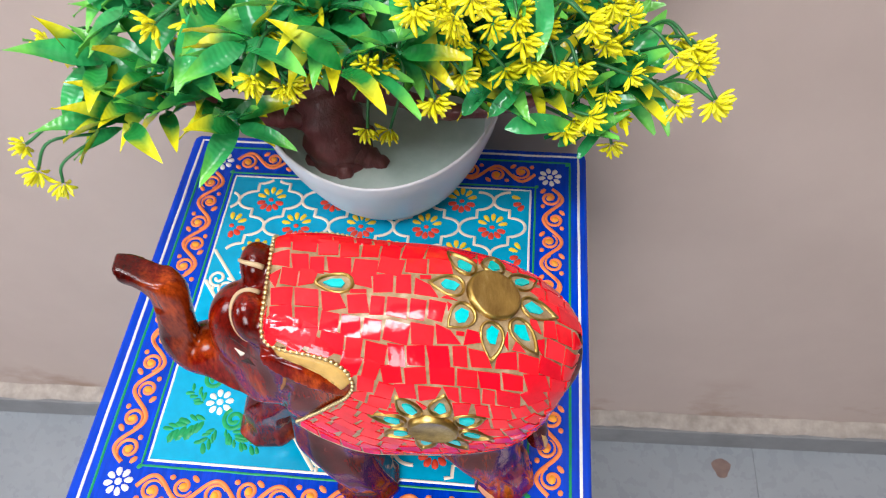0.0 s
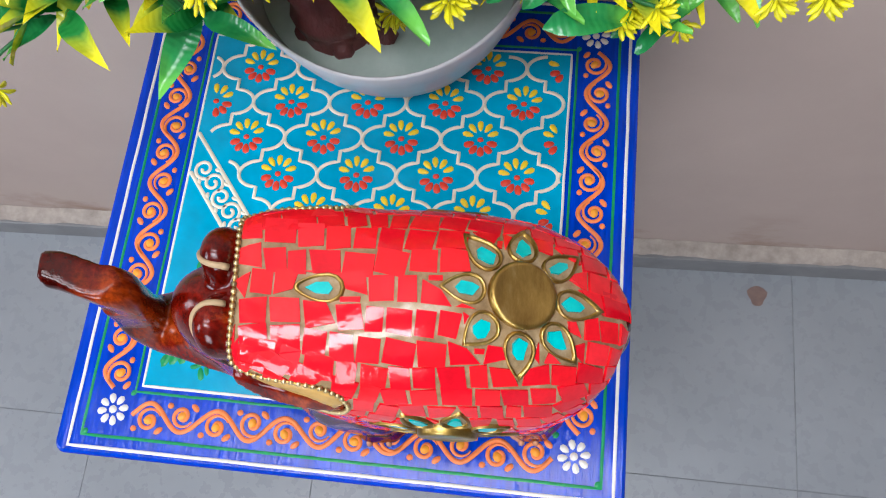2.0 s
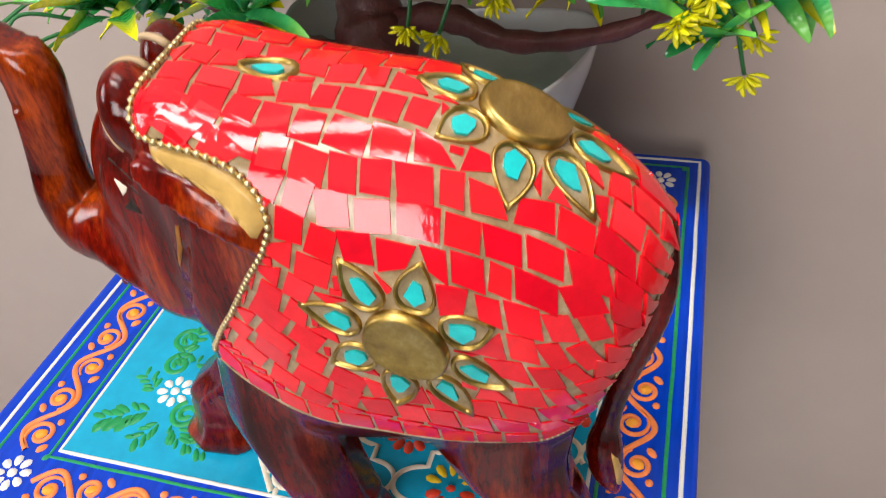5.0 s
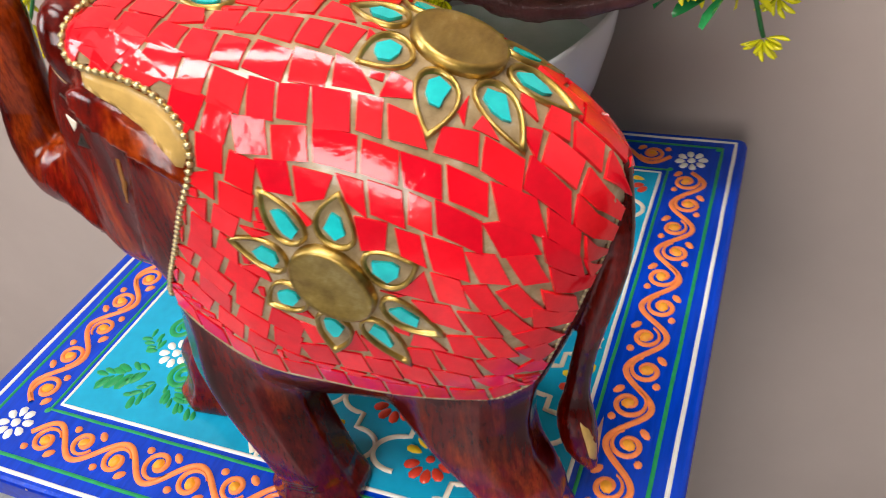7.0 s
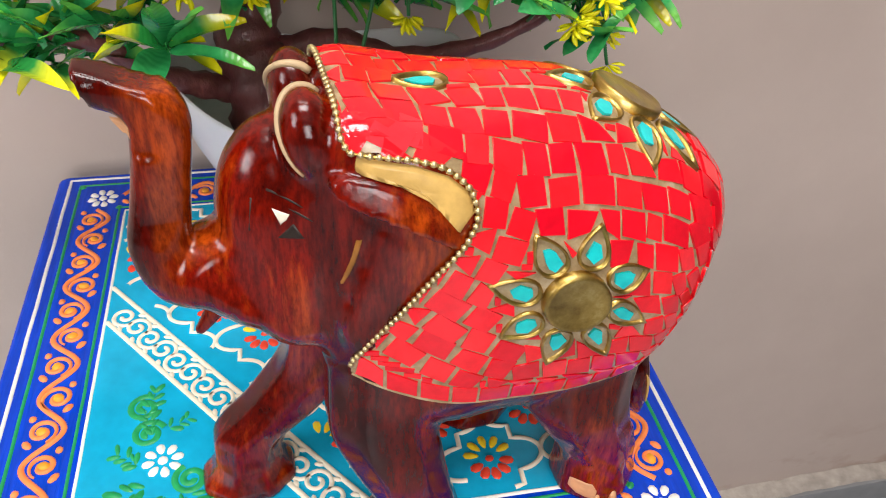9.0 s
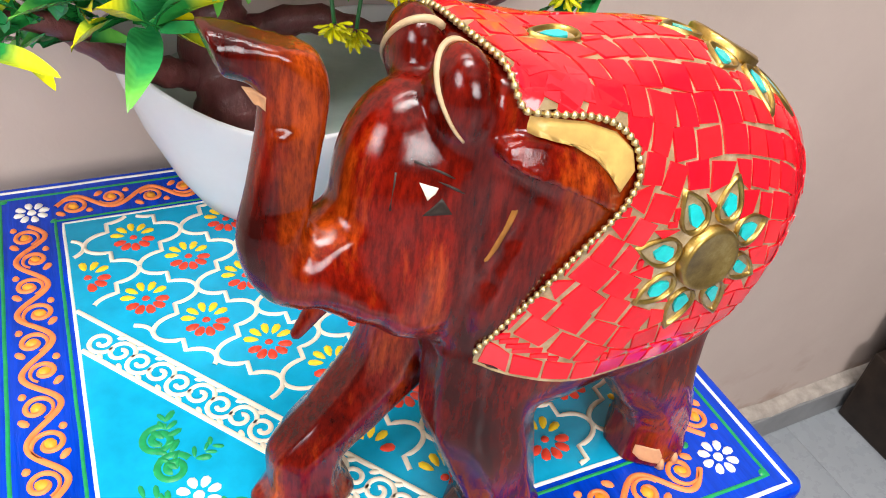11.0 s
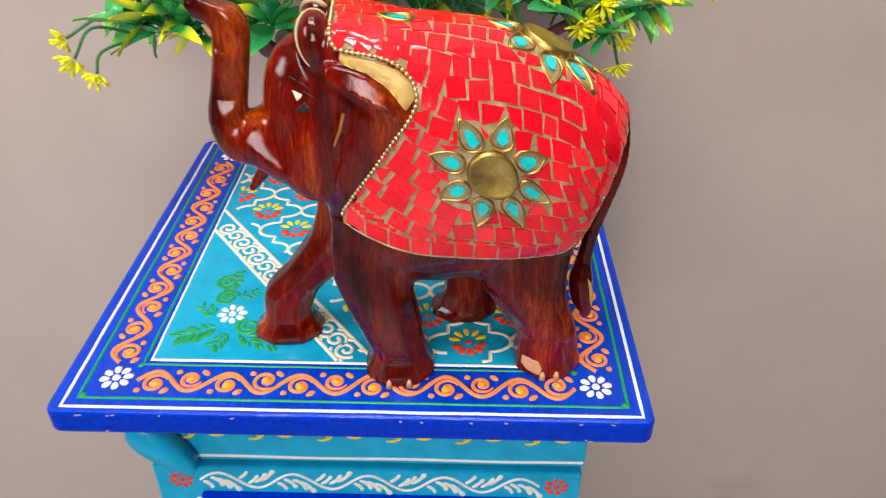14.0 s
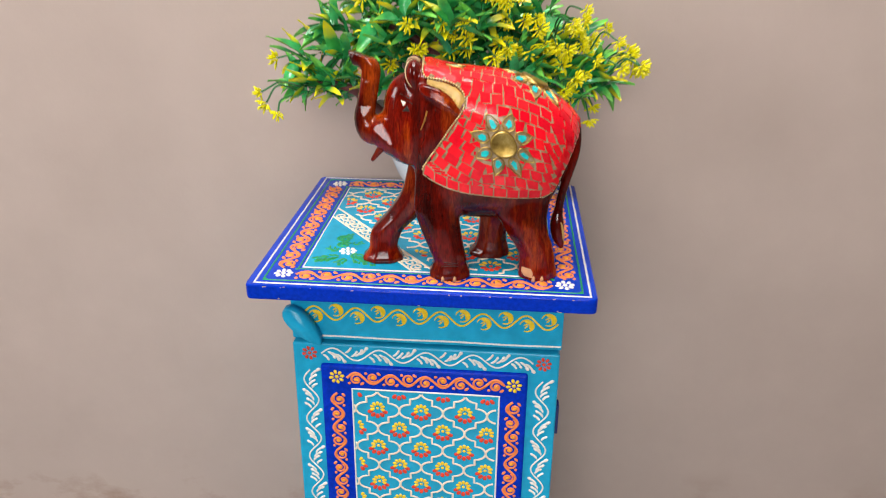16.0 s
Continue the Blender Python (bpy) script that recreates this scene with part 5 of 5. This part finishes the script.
def patch_on_wood(poly, sg, mi, up=0.0006, n_=7):
    """A thin painted area over a side outline, following the carving."""
    c = np.mean(poly, 0)
    verts, faces = [tuple(on_wood(c[0], c[1], sg, up))], []
    pts = []
    for a, b_ in zip(poly, poly[1:] + poly[:1]):
        for u in (0, 0.5):
            pts.append((a[0] + (b_[0] - a[0]) * u, a[1] + (b_[1] - a[1]) * u))
    m_ = len(pts)
    for k in range(1, n_ + 1):
        for p_ in pts:
            f_ = k / n_
            verts.append(on_wood(c[0] + (p_[0] - c[0]) * f_, c[1] + (p_[1] - c[1]) * f_, sg, up if k < n_ else -0.0006))
    for i in range(m_):
        faces.append((0, 1 + i, 1 + (i + 1) % m_))
        for k in range(n_ - 1):
            o_ = 1 + k * m_
            faces.append((o_ + i, o_ + m_ + i, o_ + m_ + (i + 1) % m_, o_ + (i + 1) % m_))
    if sg > 0:
        faces = [f[::-1] for f in faces]
    ele.add(verts, faces, mi)


for sg in (-1, 1):
    patch_on_wood([(-0.0505, 0.1738), (-0.0498, 0.1780), (-0.0430, 0.1770), (-0.0345, 0.1753), (-0.0248, 0.1715), (-0.0190, 0.1660), (-0.0178, 0.1602), (-0.0220, 0.1543), (-0.0260, 0.1600), (-0.0310, 0.1652), (-0.0412, 0.1716)], sg, 6, 0.0016)
    patch_on_wood([(-0.0495, 0.1530), (-0.0478, 0.1530), (-0.0500, 0.1430), (-0.0545, 0.1330), (-0.0556, 0.1330), (-0.0520, 0.1430)], sg, 11, 0.0003, 4)
    patch_on_wood([(-0.0716, 0.1582), (-0.0662, 0.1566), (-0.0672, 0.1545), (-0.0694, 0.1524)], sg, 7, 0.0004, 4)
    patch_on_wood([(-0.0680, 0.1516), (-0.0656, 0.1542), (-0.0624, 0.1488), (-0.0716, 0.1480)], sg, 8, 0.0004, 4)
    brow = smooth_path([(-0.0545, sg * 0.0042, 0.1900), (-0.0600, sg * 0.0060, 0.1895), (-0.0645, sg * 0.0098, 0.1862), (-0.0672, sg * 0.0140, 0.1810), (-0.0672, sg * 0.0182, 0.1750), (-0.0632, sg * 0.0208, 0.1685)], 6)
    line = []
    for x, y, z in brow:
        P = np.array([x, y, z])
        for _ in range(6):
            e = 0.0006
            g_ = np.array([carving(P + np.eye(3)[i] * e) - carving(P - np.eye(3)[i] * e) for i in range(3)])
            P = P - g_ / (np.linalg.norm(g_) + 1e-9) * (carving(P) - 0.0001)
        line.append(tuple(P))
    ele.tube(line, [0.0013 - 0.0009 * i / (len(line) - 1) for i in range(len(line))], 10, 6)
    for a, b_ in (((-0.0718, 0.1628), (-0.0628, 0.1590)), ((-0.0760, 0.1600), (-0.0776, 0.1500)), ((-0.0664, 0.1580), (-0.0606, 0.1552))):
        ele.tube([on_wood(a[0] + (b_[0] - a[0]) * u, a[1] + (b_[1] - a[1]) * u, sg, -0.0002) for u in (0, 0.35, 0.7, 1)], 0.0005, 8, 5)
patch_on_wood([(0.0350, 0.0120), (0.0430, 0.0125), (0.0455, 0.0075), (0.0445, 0.0030), (0.0375, 0.0035), (0.0345, 0.0065)], -1, 9)
patch_on_wood(TUFT_CHIP, -1, 6, 0.0008)
patch_on_wood([(-0.1085, 0.1815), (-0.1040, 0.1800), (-0.1042, 0.1760), (-0.1060, 0.1768)], -1, 9)
for lx, ly in ((-0.0350, -0.0366), (-0.0245, -0.0366), (0.0455, -0.0356), (0.0530, -0.0356)):
    ele.tube([(lx, ly + 0.0012, 0.0068), (lx, ly - 0.0006, 0.0036), (lx, ly - 0.0010, 0.0006)], [0.0003, 0.0014, 0.0019], 9, 7)
for k in range(3):
    ele.tube([on_wood(-0.036 + 0.0145 * u, 0.0135 + k * 0.0021 + 0.0006 * math.sin(3 * u + k), -1, 0.0) for u in np.linspace(0, 1, 7)], 0.00035, 8, 5)

figure = part("elephant_statue", ele.mesh("elephant_statue", [M_WOOD, M_GROUT, M_TILE, M_BRASS, M_STONE, M_BEAD, M_GOLD, M_CREAM, M_DARKWOOD, M_PEACH, M_BEIGE, M_STREAK]), None, None)
figure.location = EO
figure.rotation_euler = (0, 0, radians(5.2))
tagged(figure, "carved dark red wooden elephant statue with a red mosaic cloth", "statue")

# ---------------------------------------------------------------- artificial bonsai in a white bowl
plant = thing("bonsai_plant", (0.005, 0.115, TOP), "artificial bonsai with green and yellow leaves in a white bowl", "plant")
PO = Vector((0.005, 0.115, TOP))
RX, RY = 0.085, 0.070


def rim_z(a):
    return 0.073 + 0.021 * math.cos(a) ** 2 + 0.008 * max(0.0, -math.cos(a)) ** 2


s = Shape()
NB = 56
rings = []
prof = [(0.0, 0.0), (0.50, 0.0), (0.56, 0.04), (0.70, 0.24), (0.84, 0.52), (0.94, 0.80), (0.985, 0.98), (0.975, 1.015), (0.955, 0.995), (0.92, 0.84), (0.80, 0.56)]
for f, h in prof:
    rings.append([(RX * f * math.cos(a), RY * f * math.sin(a), rim_z(a) * h if h else 0.0) for a in (2 * math.pi * k / NB for k in range(NB))])
verts = [q_ for r in rings for q_ in r]
faces = [(i * NB + k, i * NB + (k + 1) % NB, (i + 1) * NB + (k + 1) % NB, (i + 1) * NB + k) for i in range(len(prof) - 1) for k in range(NB)]
s.add(verts, faces)
part("bowl", s.mesh("bowl", [M_BOWL]), None, plant, "white oval glazed bowl")
s = Shape()
verts = [(0, 0, 0.062)]
for f in (0.25, 0.5, 0.75, 0.9, 0.965):
    for k in range(NB):
        a = 2 * math.pi * k / NB
        g_ = f * (np.interp(0.062 / rim_z(a), (0.56, 0.84, 0.995), (0.80, 0.92, 0.955)) + 0.004) / 0.965
        verts.append((RX * g_ * math.cos(a), RY * g_ * math.sin(a), 0.0620 + 0.0012 * noise.noise((f * 3 * math.cos(a), f * 3 * math.sin(a), 1.7)) + 0.002 * (f > 0.93)))
faces = [(0, 1 + k, 1 + (k + 1) % NB) for k in range(NB)]
for i in range(4):
    o_ = 1 + i * NB
    faces += [(o_ + k, o_ + NB + k, o_ + NB + (k + 1) % NB, o_ + (k + 1) % NB) for k in range(NB)]
s.add(verts, faces)
part("filling", s.mesh("filling", [M_RESIN]), None, plant, "glossy grey-green resin filling")


def limb(name, pts, r0, r1, label="", sides=12, knots=0.12):
    p_ = smooth_path(pts, 7)
    n_ = len(p_)
    s = Shape()
    rad = [(r0 + (r1 - r0) * i / (n_ - 1)) * (1 + knots * math.sin(i * 1.9 + len(pts))) for i in range(n_)]
    s.tube([tuple(Vector(q_) - PO) for q_ in p_], rad, 0, sides)
    return part(name, s.mesh(name, [M_BARK]), None, plant, label)


limb("trunk", [(-0.018, 0.088, 0.655), (-0.022, 0.094, 0.690), (-0.030, 0.108, 0.715), (-0.020, 0.120, 0.745), (0.000, 0.122, 0.790)], 0.025, 0.009, "thick brown moulded bonsai trunk", 16, 0.08)
for a, L_ in ((-0.3, 0.034), (0.9, 0.028), (-1.3, 0.024), (2.4, 0.028), (3.6, 0.024)):
    limb("root", [(-0.018, 0.088, 0.690), (-0.018 + 0.5 * L_ * math.cos(a), 0.088 + 0.5 * L_ * math.sin(a), 0.673), (-0.018 + L_ * math.cos(a), 0.088 + L_ * math.sin(a), 0.668)], 0.0140, 0.0045, "", 10)
BRANCHES = [
    [(-0.026, 0.100, 0.690), (-0.050, 0.090, 0.698), (-0.072, 0.078, 0.712), (-0.098, 0.066, 0.736), (-0.130, 0.052, 0.745)],
    [(-0.020, 0.108, 0.705), (0.015, 0.098, 0.716), (0.050, 0.092, 0.708), (0.097, 0.094, 0.714), (0.140, 0.090, 0.738)],
    [(-0.010, 0.120, 0.760), (-0.045, 0.110, 0.790), (-0.085, 0.100, 0.805)],
    [(-0.005, 0.120, 0.770), (0.040, 0.105, 0.795), (0.090, 0.095, 0.805)],
    [(0.000, 0.120, 0.780), (0.010, 0.085, 0.800), (0.020, 0.050, 0.812)],
]
for k, br in enumerate(BRANCHES):
    limb("branch", br, 0.0085 if k < 2 else 0.006, 0.003, "brown moulded branch", 9)


def leaf_mesh(name, length, wide, droop, fold, m):
    s, uv = Shape(), []
    nu, nv = 9, 4
    verts = []
    for i in range(nu + 1):
        u = i / nu
        w = wide * (math.sin(math.pi * u ** 0.75) ** 0.9 if 0 < u < 1 else 0.0) + 0.0006
        for j in range(nv + 1):
            v = j / nv * 2 - 1
            z = -droop * length * u * u + fold * abs(v) * w + 0.0012 * math.sin(7 * u + 2 * v)
            verts.append((length * u, v * w / 2, z))
            uv.append((j / nv, u))
    faces = [(i * (nv + 1) + j, (i + 1) * (nv + 1) + j, (i + 1) * (nv + 1) + j + 1, i * (nv + 1) + j + 1) for i in range(nu) for j in range(nv)]
    s.add(verts, faces)
    me = s.mesh(name, [m])
    layer = me.uv_layers.new(name="UVMap")
    for lp in me.loops:
        layer.data[lp.index].uv = uv[lp.vertex_index]
    return me


LEAVES = [leaf_mesh("leaf", 0.041, 0.0118, 0.22, 0.22, M_LEAF), leaf_mesh("leaf", 0.045, 0.0128, 0.30, 0.18, M_LEAF), leaf_mesh("leaf", 0.038, 0.0105, 0.10, 0.30, M_LEAF),
          leaf_mesh("leaf", 0.041, 0.0122, 0.25, 0.22, M_LEAFY), leaf_mesh("leaf", 0.037, 0.0118, 0.12, 0.28, M_LEAFY), leaf_mesh("leaf", 0.043, 0.0122, 0.32, 0.2, M_LEAFY)]


def flower_mesh(seed, size):
    rg = random.Random(seed)
    verts, faces, uv = [], [], []
    for k in range(18):
        tilt = math.radians(6 + 74 * (k / 18) ** 0.65)
        az = k * 2.4
        d = Vector((math.sin(tilt) * math.cos(az), math.sin(tilt) * math.sin(az), math.cos(tilt)))
        sd = d.orthogonal().normalized()
        up = d.cross(sd)
        L_ = size * rg.uniform(0.8, 1.1)
        o_ = len(verts)
        for i, (u, w) in enumerate(((0.22, 0.03), (0.50, 0.095), (0.76, 0.140), (0.93, 0.090), (1.0, 0.015))):
            for q_ in range(5):
                a = 2 * math.pi * q_ / 5
                bow = d + sd * 0.25 * u * u
                verts.append(tuple(bow * L_ * u + (sd * math.cos(a) + up * math.sin(a) * 0.7) * L_ * w))
                uv.append((q_ / 5, u))
        for i in range(4):
            for q_ in range(5):
                faces.append((o_ + i * 5 + q_, o_ + i * 5 + (q_ + 1) % 5, o_ + (i + 1) * 5 + (q_ + 1) % 5, o_ + (i + 1) * 5 + q_))
    s = Shape()
    s.add(verts, faces)
    me = s.mesh("flower_head", [M_PETAL])
    layer = me.uv_layers.new(name="UVMap")
    for lp in me.loops:
        layer.data[lp.index].uv = uv[lp.vertex_index]
    return me


HEADS = [flower_mesh(1, 0.0104), flower_mesh(2, 0.0092), flower_mesh(3, 0.0116)]
rng = random.Random(21)


def aim(at, d, roll):
    """Pose with local x along d."""
    q_ = Vector(d).to_track_quat("X", "Z").to_matrix().to_4x4()
    return Matrix.Translation(Vector(at) - PO) @ q_ @ Matrix.Rotation(roll, 4, "X")


SINGLE, INNER = [], []


def spray(at, axis, leaves, yellow, hang=False):
    axis = Vector(axis).normalized()
    sd = axis.orthogonal().normalized()
    up = axis.cross(sd)
    for k in range(leaves):
        az = k * 2.4 + rng.uniform(-0.3, 0.3)
        tilt = math.radians(rng.uniform(28, 82))
        d = axis * math.cos(tilt) + (sd * math.cos(az) + up * math.sin(az)) * math.sin(tilt)
        d.z += 0.10
        base = Vector(at) - axis * (0.004 * k * rng.uniform(0.4, 1.0))
        tip = base + d.normalized() * 0.045
        ends = max(0.0, min(1.0, (abs(tip.x) - 0.085) / 0.085))
        if tip.y > WALL_Y - 0.024 or tip.z < (0.726 if hang else 0.715 - 0.02 * ends) or (not hang and tip.y < 0.072 - (0.062 if tip.x < 0 else 0.030) * ends - 1.07 * (tip.z - 0.74)):
            continue
        i = rng.choice((3, 4, 5)) if rng.random() < yellow else rng.choice((0, 1, 2))
        m_ = aim(base, d, rng.uniform(-0.6, 0.6)) @ Matrix.Scale(rng.uniform(0.75, 1.15), 4)
        if len(SINGLE) < 300:
            o = part("leaf", LEAVES[i], None, plant)
            o.matrix_local = m_
            SINGLE.append(o)
        else:
            INNER.append((LEAVES[i], m_))


def head(start, at, i=None):
    start, at = Vector(start), Vector(at)
    mid = (start + at) / 2 + Vector((rng.uniform(-0.008, 0.008), rng.uniform(-0.008, 0.004), rng.uniform(0.004, 0.014)))
    p_ = smooth_path([start, mid, at], 6)
    s = Shape()
    s.tube([tuple(Vector(q_) - PO) for q_ in p_], 0.0010, 0, 5)
    part("stem", s.mesh("stem", [M_STEM]), None, plant)
    d = (Vector(p_[-1]) - Vector(p_[-3])).normalized()
    d = (d + Vector((0, -0.25, 0.15))).normalized()
    o = part("flower_head", HEADS[rng.randrange(3) if i is None else i], None, plant)
    o.matrix_local = Matrix.Translation(at - PO) @ d.to_track_quat("Z", "Y").to_matrix().to_4x4()


# crown: tips spread over a lopsided dome that hangs lower at both ends
TIPS = []
for k in range(38):
    u = (k + 0.5) / 38
    az = k * 2.39996
    x = 0.012 + 0.165 * math.sqrt(u) * math.cos(az)
    y = 0.088 + 0.075 * math.sqrt(u) * math.sin(az)
    z = 0.862 - 0.085 * (x / 0.165) ** 2 - 0.55 * abs(y - 0.095) - 0.045 * rng.random()
    TIPS.append((x, y, z))
for k in range(16):
    x = -0.165 + 0.33 * (k + 0.5) / 16
    TIPS.append((x, 0.070 + 0.03 * math.sin(k * 2.1), 0.762 - 0.020 * abs(x) / 0.165 + 0.022 * math.sin(k * 1.7)))
TIPS.sort(key=lambda q_: q_[1] - 0.3 * abs(q_[0]))
for k in range(16):
    TIPS.append((-0.105 + 0.21 * (k + 0.5) / 16, 0.135 + 0.02 * math.sin(k * 2.7), 0.765 + 0.035 * math.sin(k * 1.3)))
CROWN = TIPS
for at, axis, n_ in (((-0.105, 0.055, 0.742), (-0.7, -0.45, 0.2), 8), ((-0.135, 0.040, 0.738), (-0.8, -0.5, -0.1), 7), ((-0.075, 0.070, 0.742), (0.1, -0.5, 0.6), 8),
                     ((0.100, 0.075, 0.755), (0.1, -0.7, 0.1), 7), ((0.16, 0.075, 0.742), (0.8, -0.3, -0.1), 7), ((-0.150, 0.060, 0.765), (-0.9, -0.3, 0.1), 7)):
    spray(at, axis, n_, 0.35)
spray((-0.080, 0.060, 0.734), (0.30, -0.80, 0.1), 12, 0.7, True)
spray((-0.117, 0.060, 0.728), (-0.50, -0.70, 0.25), 11, 0.7, True)
spray((-0.130, 0.052, 0.745), (-0.7, -0.55, 0.2), 9, 0.6, True)
spray((-0.058, 0.036, 0.742), (0.45, -0.80, 0.10), 12, 0.7, True)
spray((-0.128, 0.038, 0.738), (-0.35, -0.80, 0.30), 9, 0.75, True)
spray((0.093, 0.079, 0.762), (0.0, -0.7, -0.1), 8, 0.95, True)
spray((-0.03, 0.085, 0.765), (0.2, -0.7, 0.0), 6, 0.4, True)
spray((0.03, 0.085, 0.775), (-0.1, -0.7, 0.1), 6, 0.3, True)
for x, y, z in CROWN:
    axis = Vector((x * 1.1, (y - 0.10) * 1.2 - 0.02, (z - 0.76) + 0.015))
    spray((x, y, z), axis, 12, 0.26)

# leaves deep inside and behind the crown, past the three hundred that stand free
if INNER:
    verts, faces, mi, uvs = [], [], [], []
    for me_, m_ in INNER:
        o_ = len(verts)
        verts += [tuple(m_ @ v.co) for v in me_.vertices]
        for p_ in me_.polygons:
            faces.append(tuple(o_ + i for i in p_.vertices))
            mi.append(0 if me_.materials[0] == M_LEAF else 1)
            uvs += [tuple(me_.uv_layers[0].data[l].uv) for l in p_.loop_indices]
    me = mesh_from("inner_leaves", verts, faces, [M_LEAF, M_LEAFY], mi)
    layer = me.uv_layers.new(name="UVMap")
    for i, q_ in enumerate(uvs):
        layer.data[i].uv = q_
    tagged(part("inner_leaves", me, None, plant, "dense green leaves inside the crown"), kind="stuff")
head((-0.140, 0.034, 0.737), (-0.172, 0.008, 0.732), 2)
head((-0.140, 0.034, 0.737), (-0.160, 0.006, 0.724), 0)
head((-0.135, 0.036, 0.737), (-0.180, 0.020, 0.740), 1)
for k in range(84):
    x = rng.uniform(-0.18, 0.20)
    if rng.random() < 0.45:
        x = rng.uniform(0.0, 0.205)
    if x < -0.03 and rng.random() < 0.65:
        continue
    y = rng.uniform(0.015 if x < 0.08 else 0.045, 0.115)
    ends = max(0.0, min(1.0, (abs(x) - 0.085) / 0.085))
    z = max(0.742, 0.74 + (0.074 - (0.055 if x < 0 else 0.030) * ends - y) / 1.07) + rng.uniform(0.0, 0.075)
    z = min(z, 0.872 - 0.07 * (x / 0.165) ** 2)
    head((x * 0.86, y + 0.022, z - 0.012), (x, y, z))
for st_, en in (((0.010, 0.080, 0.765), (0.012, 0.050, 0.734)), ((0.030, 0.080, 0.765), (0.024, 0.056, 0.728)), ((0.045, 0.085, 0.765), (0.048, 0.066, 0.742)),
                ((0.110, 0.080, 0.760), (0.126, 0.050, 0.742)), ((0.130, 0.085, 0.745), (0.156, 0.070, 0.709)), ((0.130, 0.090, 0.750), (0.159, 0.083, 0.721)), ((0.120, 0.085, 0.750), (0.134, 0.061, 0.738)), ((0.050, 0.075, 0.775), (0.055, 0.030, 0.779)), ((-0.02, 0.06, 0.80), (-0.028, 0.006, 0.812)), ((-0.05, 0.08, 0.77), (-0.052, 0.055, 0.765))):
    head(st_, en)

# ---------------------------------------------------------------- things on the floor beside the wall
leg = thing("dark_furniture", (0.98, 0.09, 0), "dark-stained wooden furniture end standing on the floor", "furniture")
part("side_board", box((-0.130, -0.02, 0.0), (0.5, 0.085, 0.13), 0.004), M_DARKWOOD, leg)
part("upper_board", box((-0.105, -0.01, 0.131), (0.5, 0.095, 0.62), 0.004), M_DARKWOOD, leg)
s = Shape()
n_ = 18
pr = [(0.0, 0.0), (0.024, 0.0), (0.033, 0.012), (0.036, 0.035), (0.031, 0.058), (0.022, 0.070), (0.018, 0.066), (0.0, 0.062)]
for r_, h_ in pr:
    for k in range(n_):
        s.v.append((r_ * math.cos(2 * math.pi * k / n_), r_ * math.sin(2 * math.pi * k / n_), h_))
for i in range(len(pr) - 1):
    for k in range(n_):
        s.f.append((i * n_ + k, i * n_ + (k + 1) % n_, (i + 1) * n_ + (k + 1) % n_, (i + 1) * n_ + k))
        s.m.append(0)
pot = part("brown_pot", s.mesh("brown_pot", [M_BROWN]), None, None)
pot.location = (0.865, 0.025, 0)
tagged(pot, "small brown clay pot on the floor tiles", "pot")

# ---------------------------------------------------------------- floor tiles, last
TILE, GAP = 0.3, 0.0012
bm = box((GAP / 2, GAP / 2, -0.0008), (TILE - GAP / 2, TILE - GAP / 2, 0.0), 0.0003, 1)
tile_mesh = bpy.data.meshes.new("tile")
bm.to_mesh(tile_mesh)
bm.free()
tile_mesh.materials.append(M_FLOOR)
for i in range(-7, 7):
    for j in range(-9, 1):
        x, y = -0.147 + i * TILE, -0.102 + j * TILE
        if X0 - 0.3 < x < X1 and y > Y0 - 0.3:
            o = new("tile", tile_mesh)
            o.parent, o.location = floor, (x, y, 0)
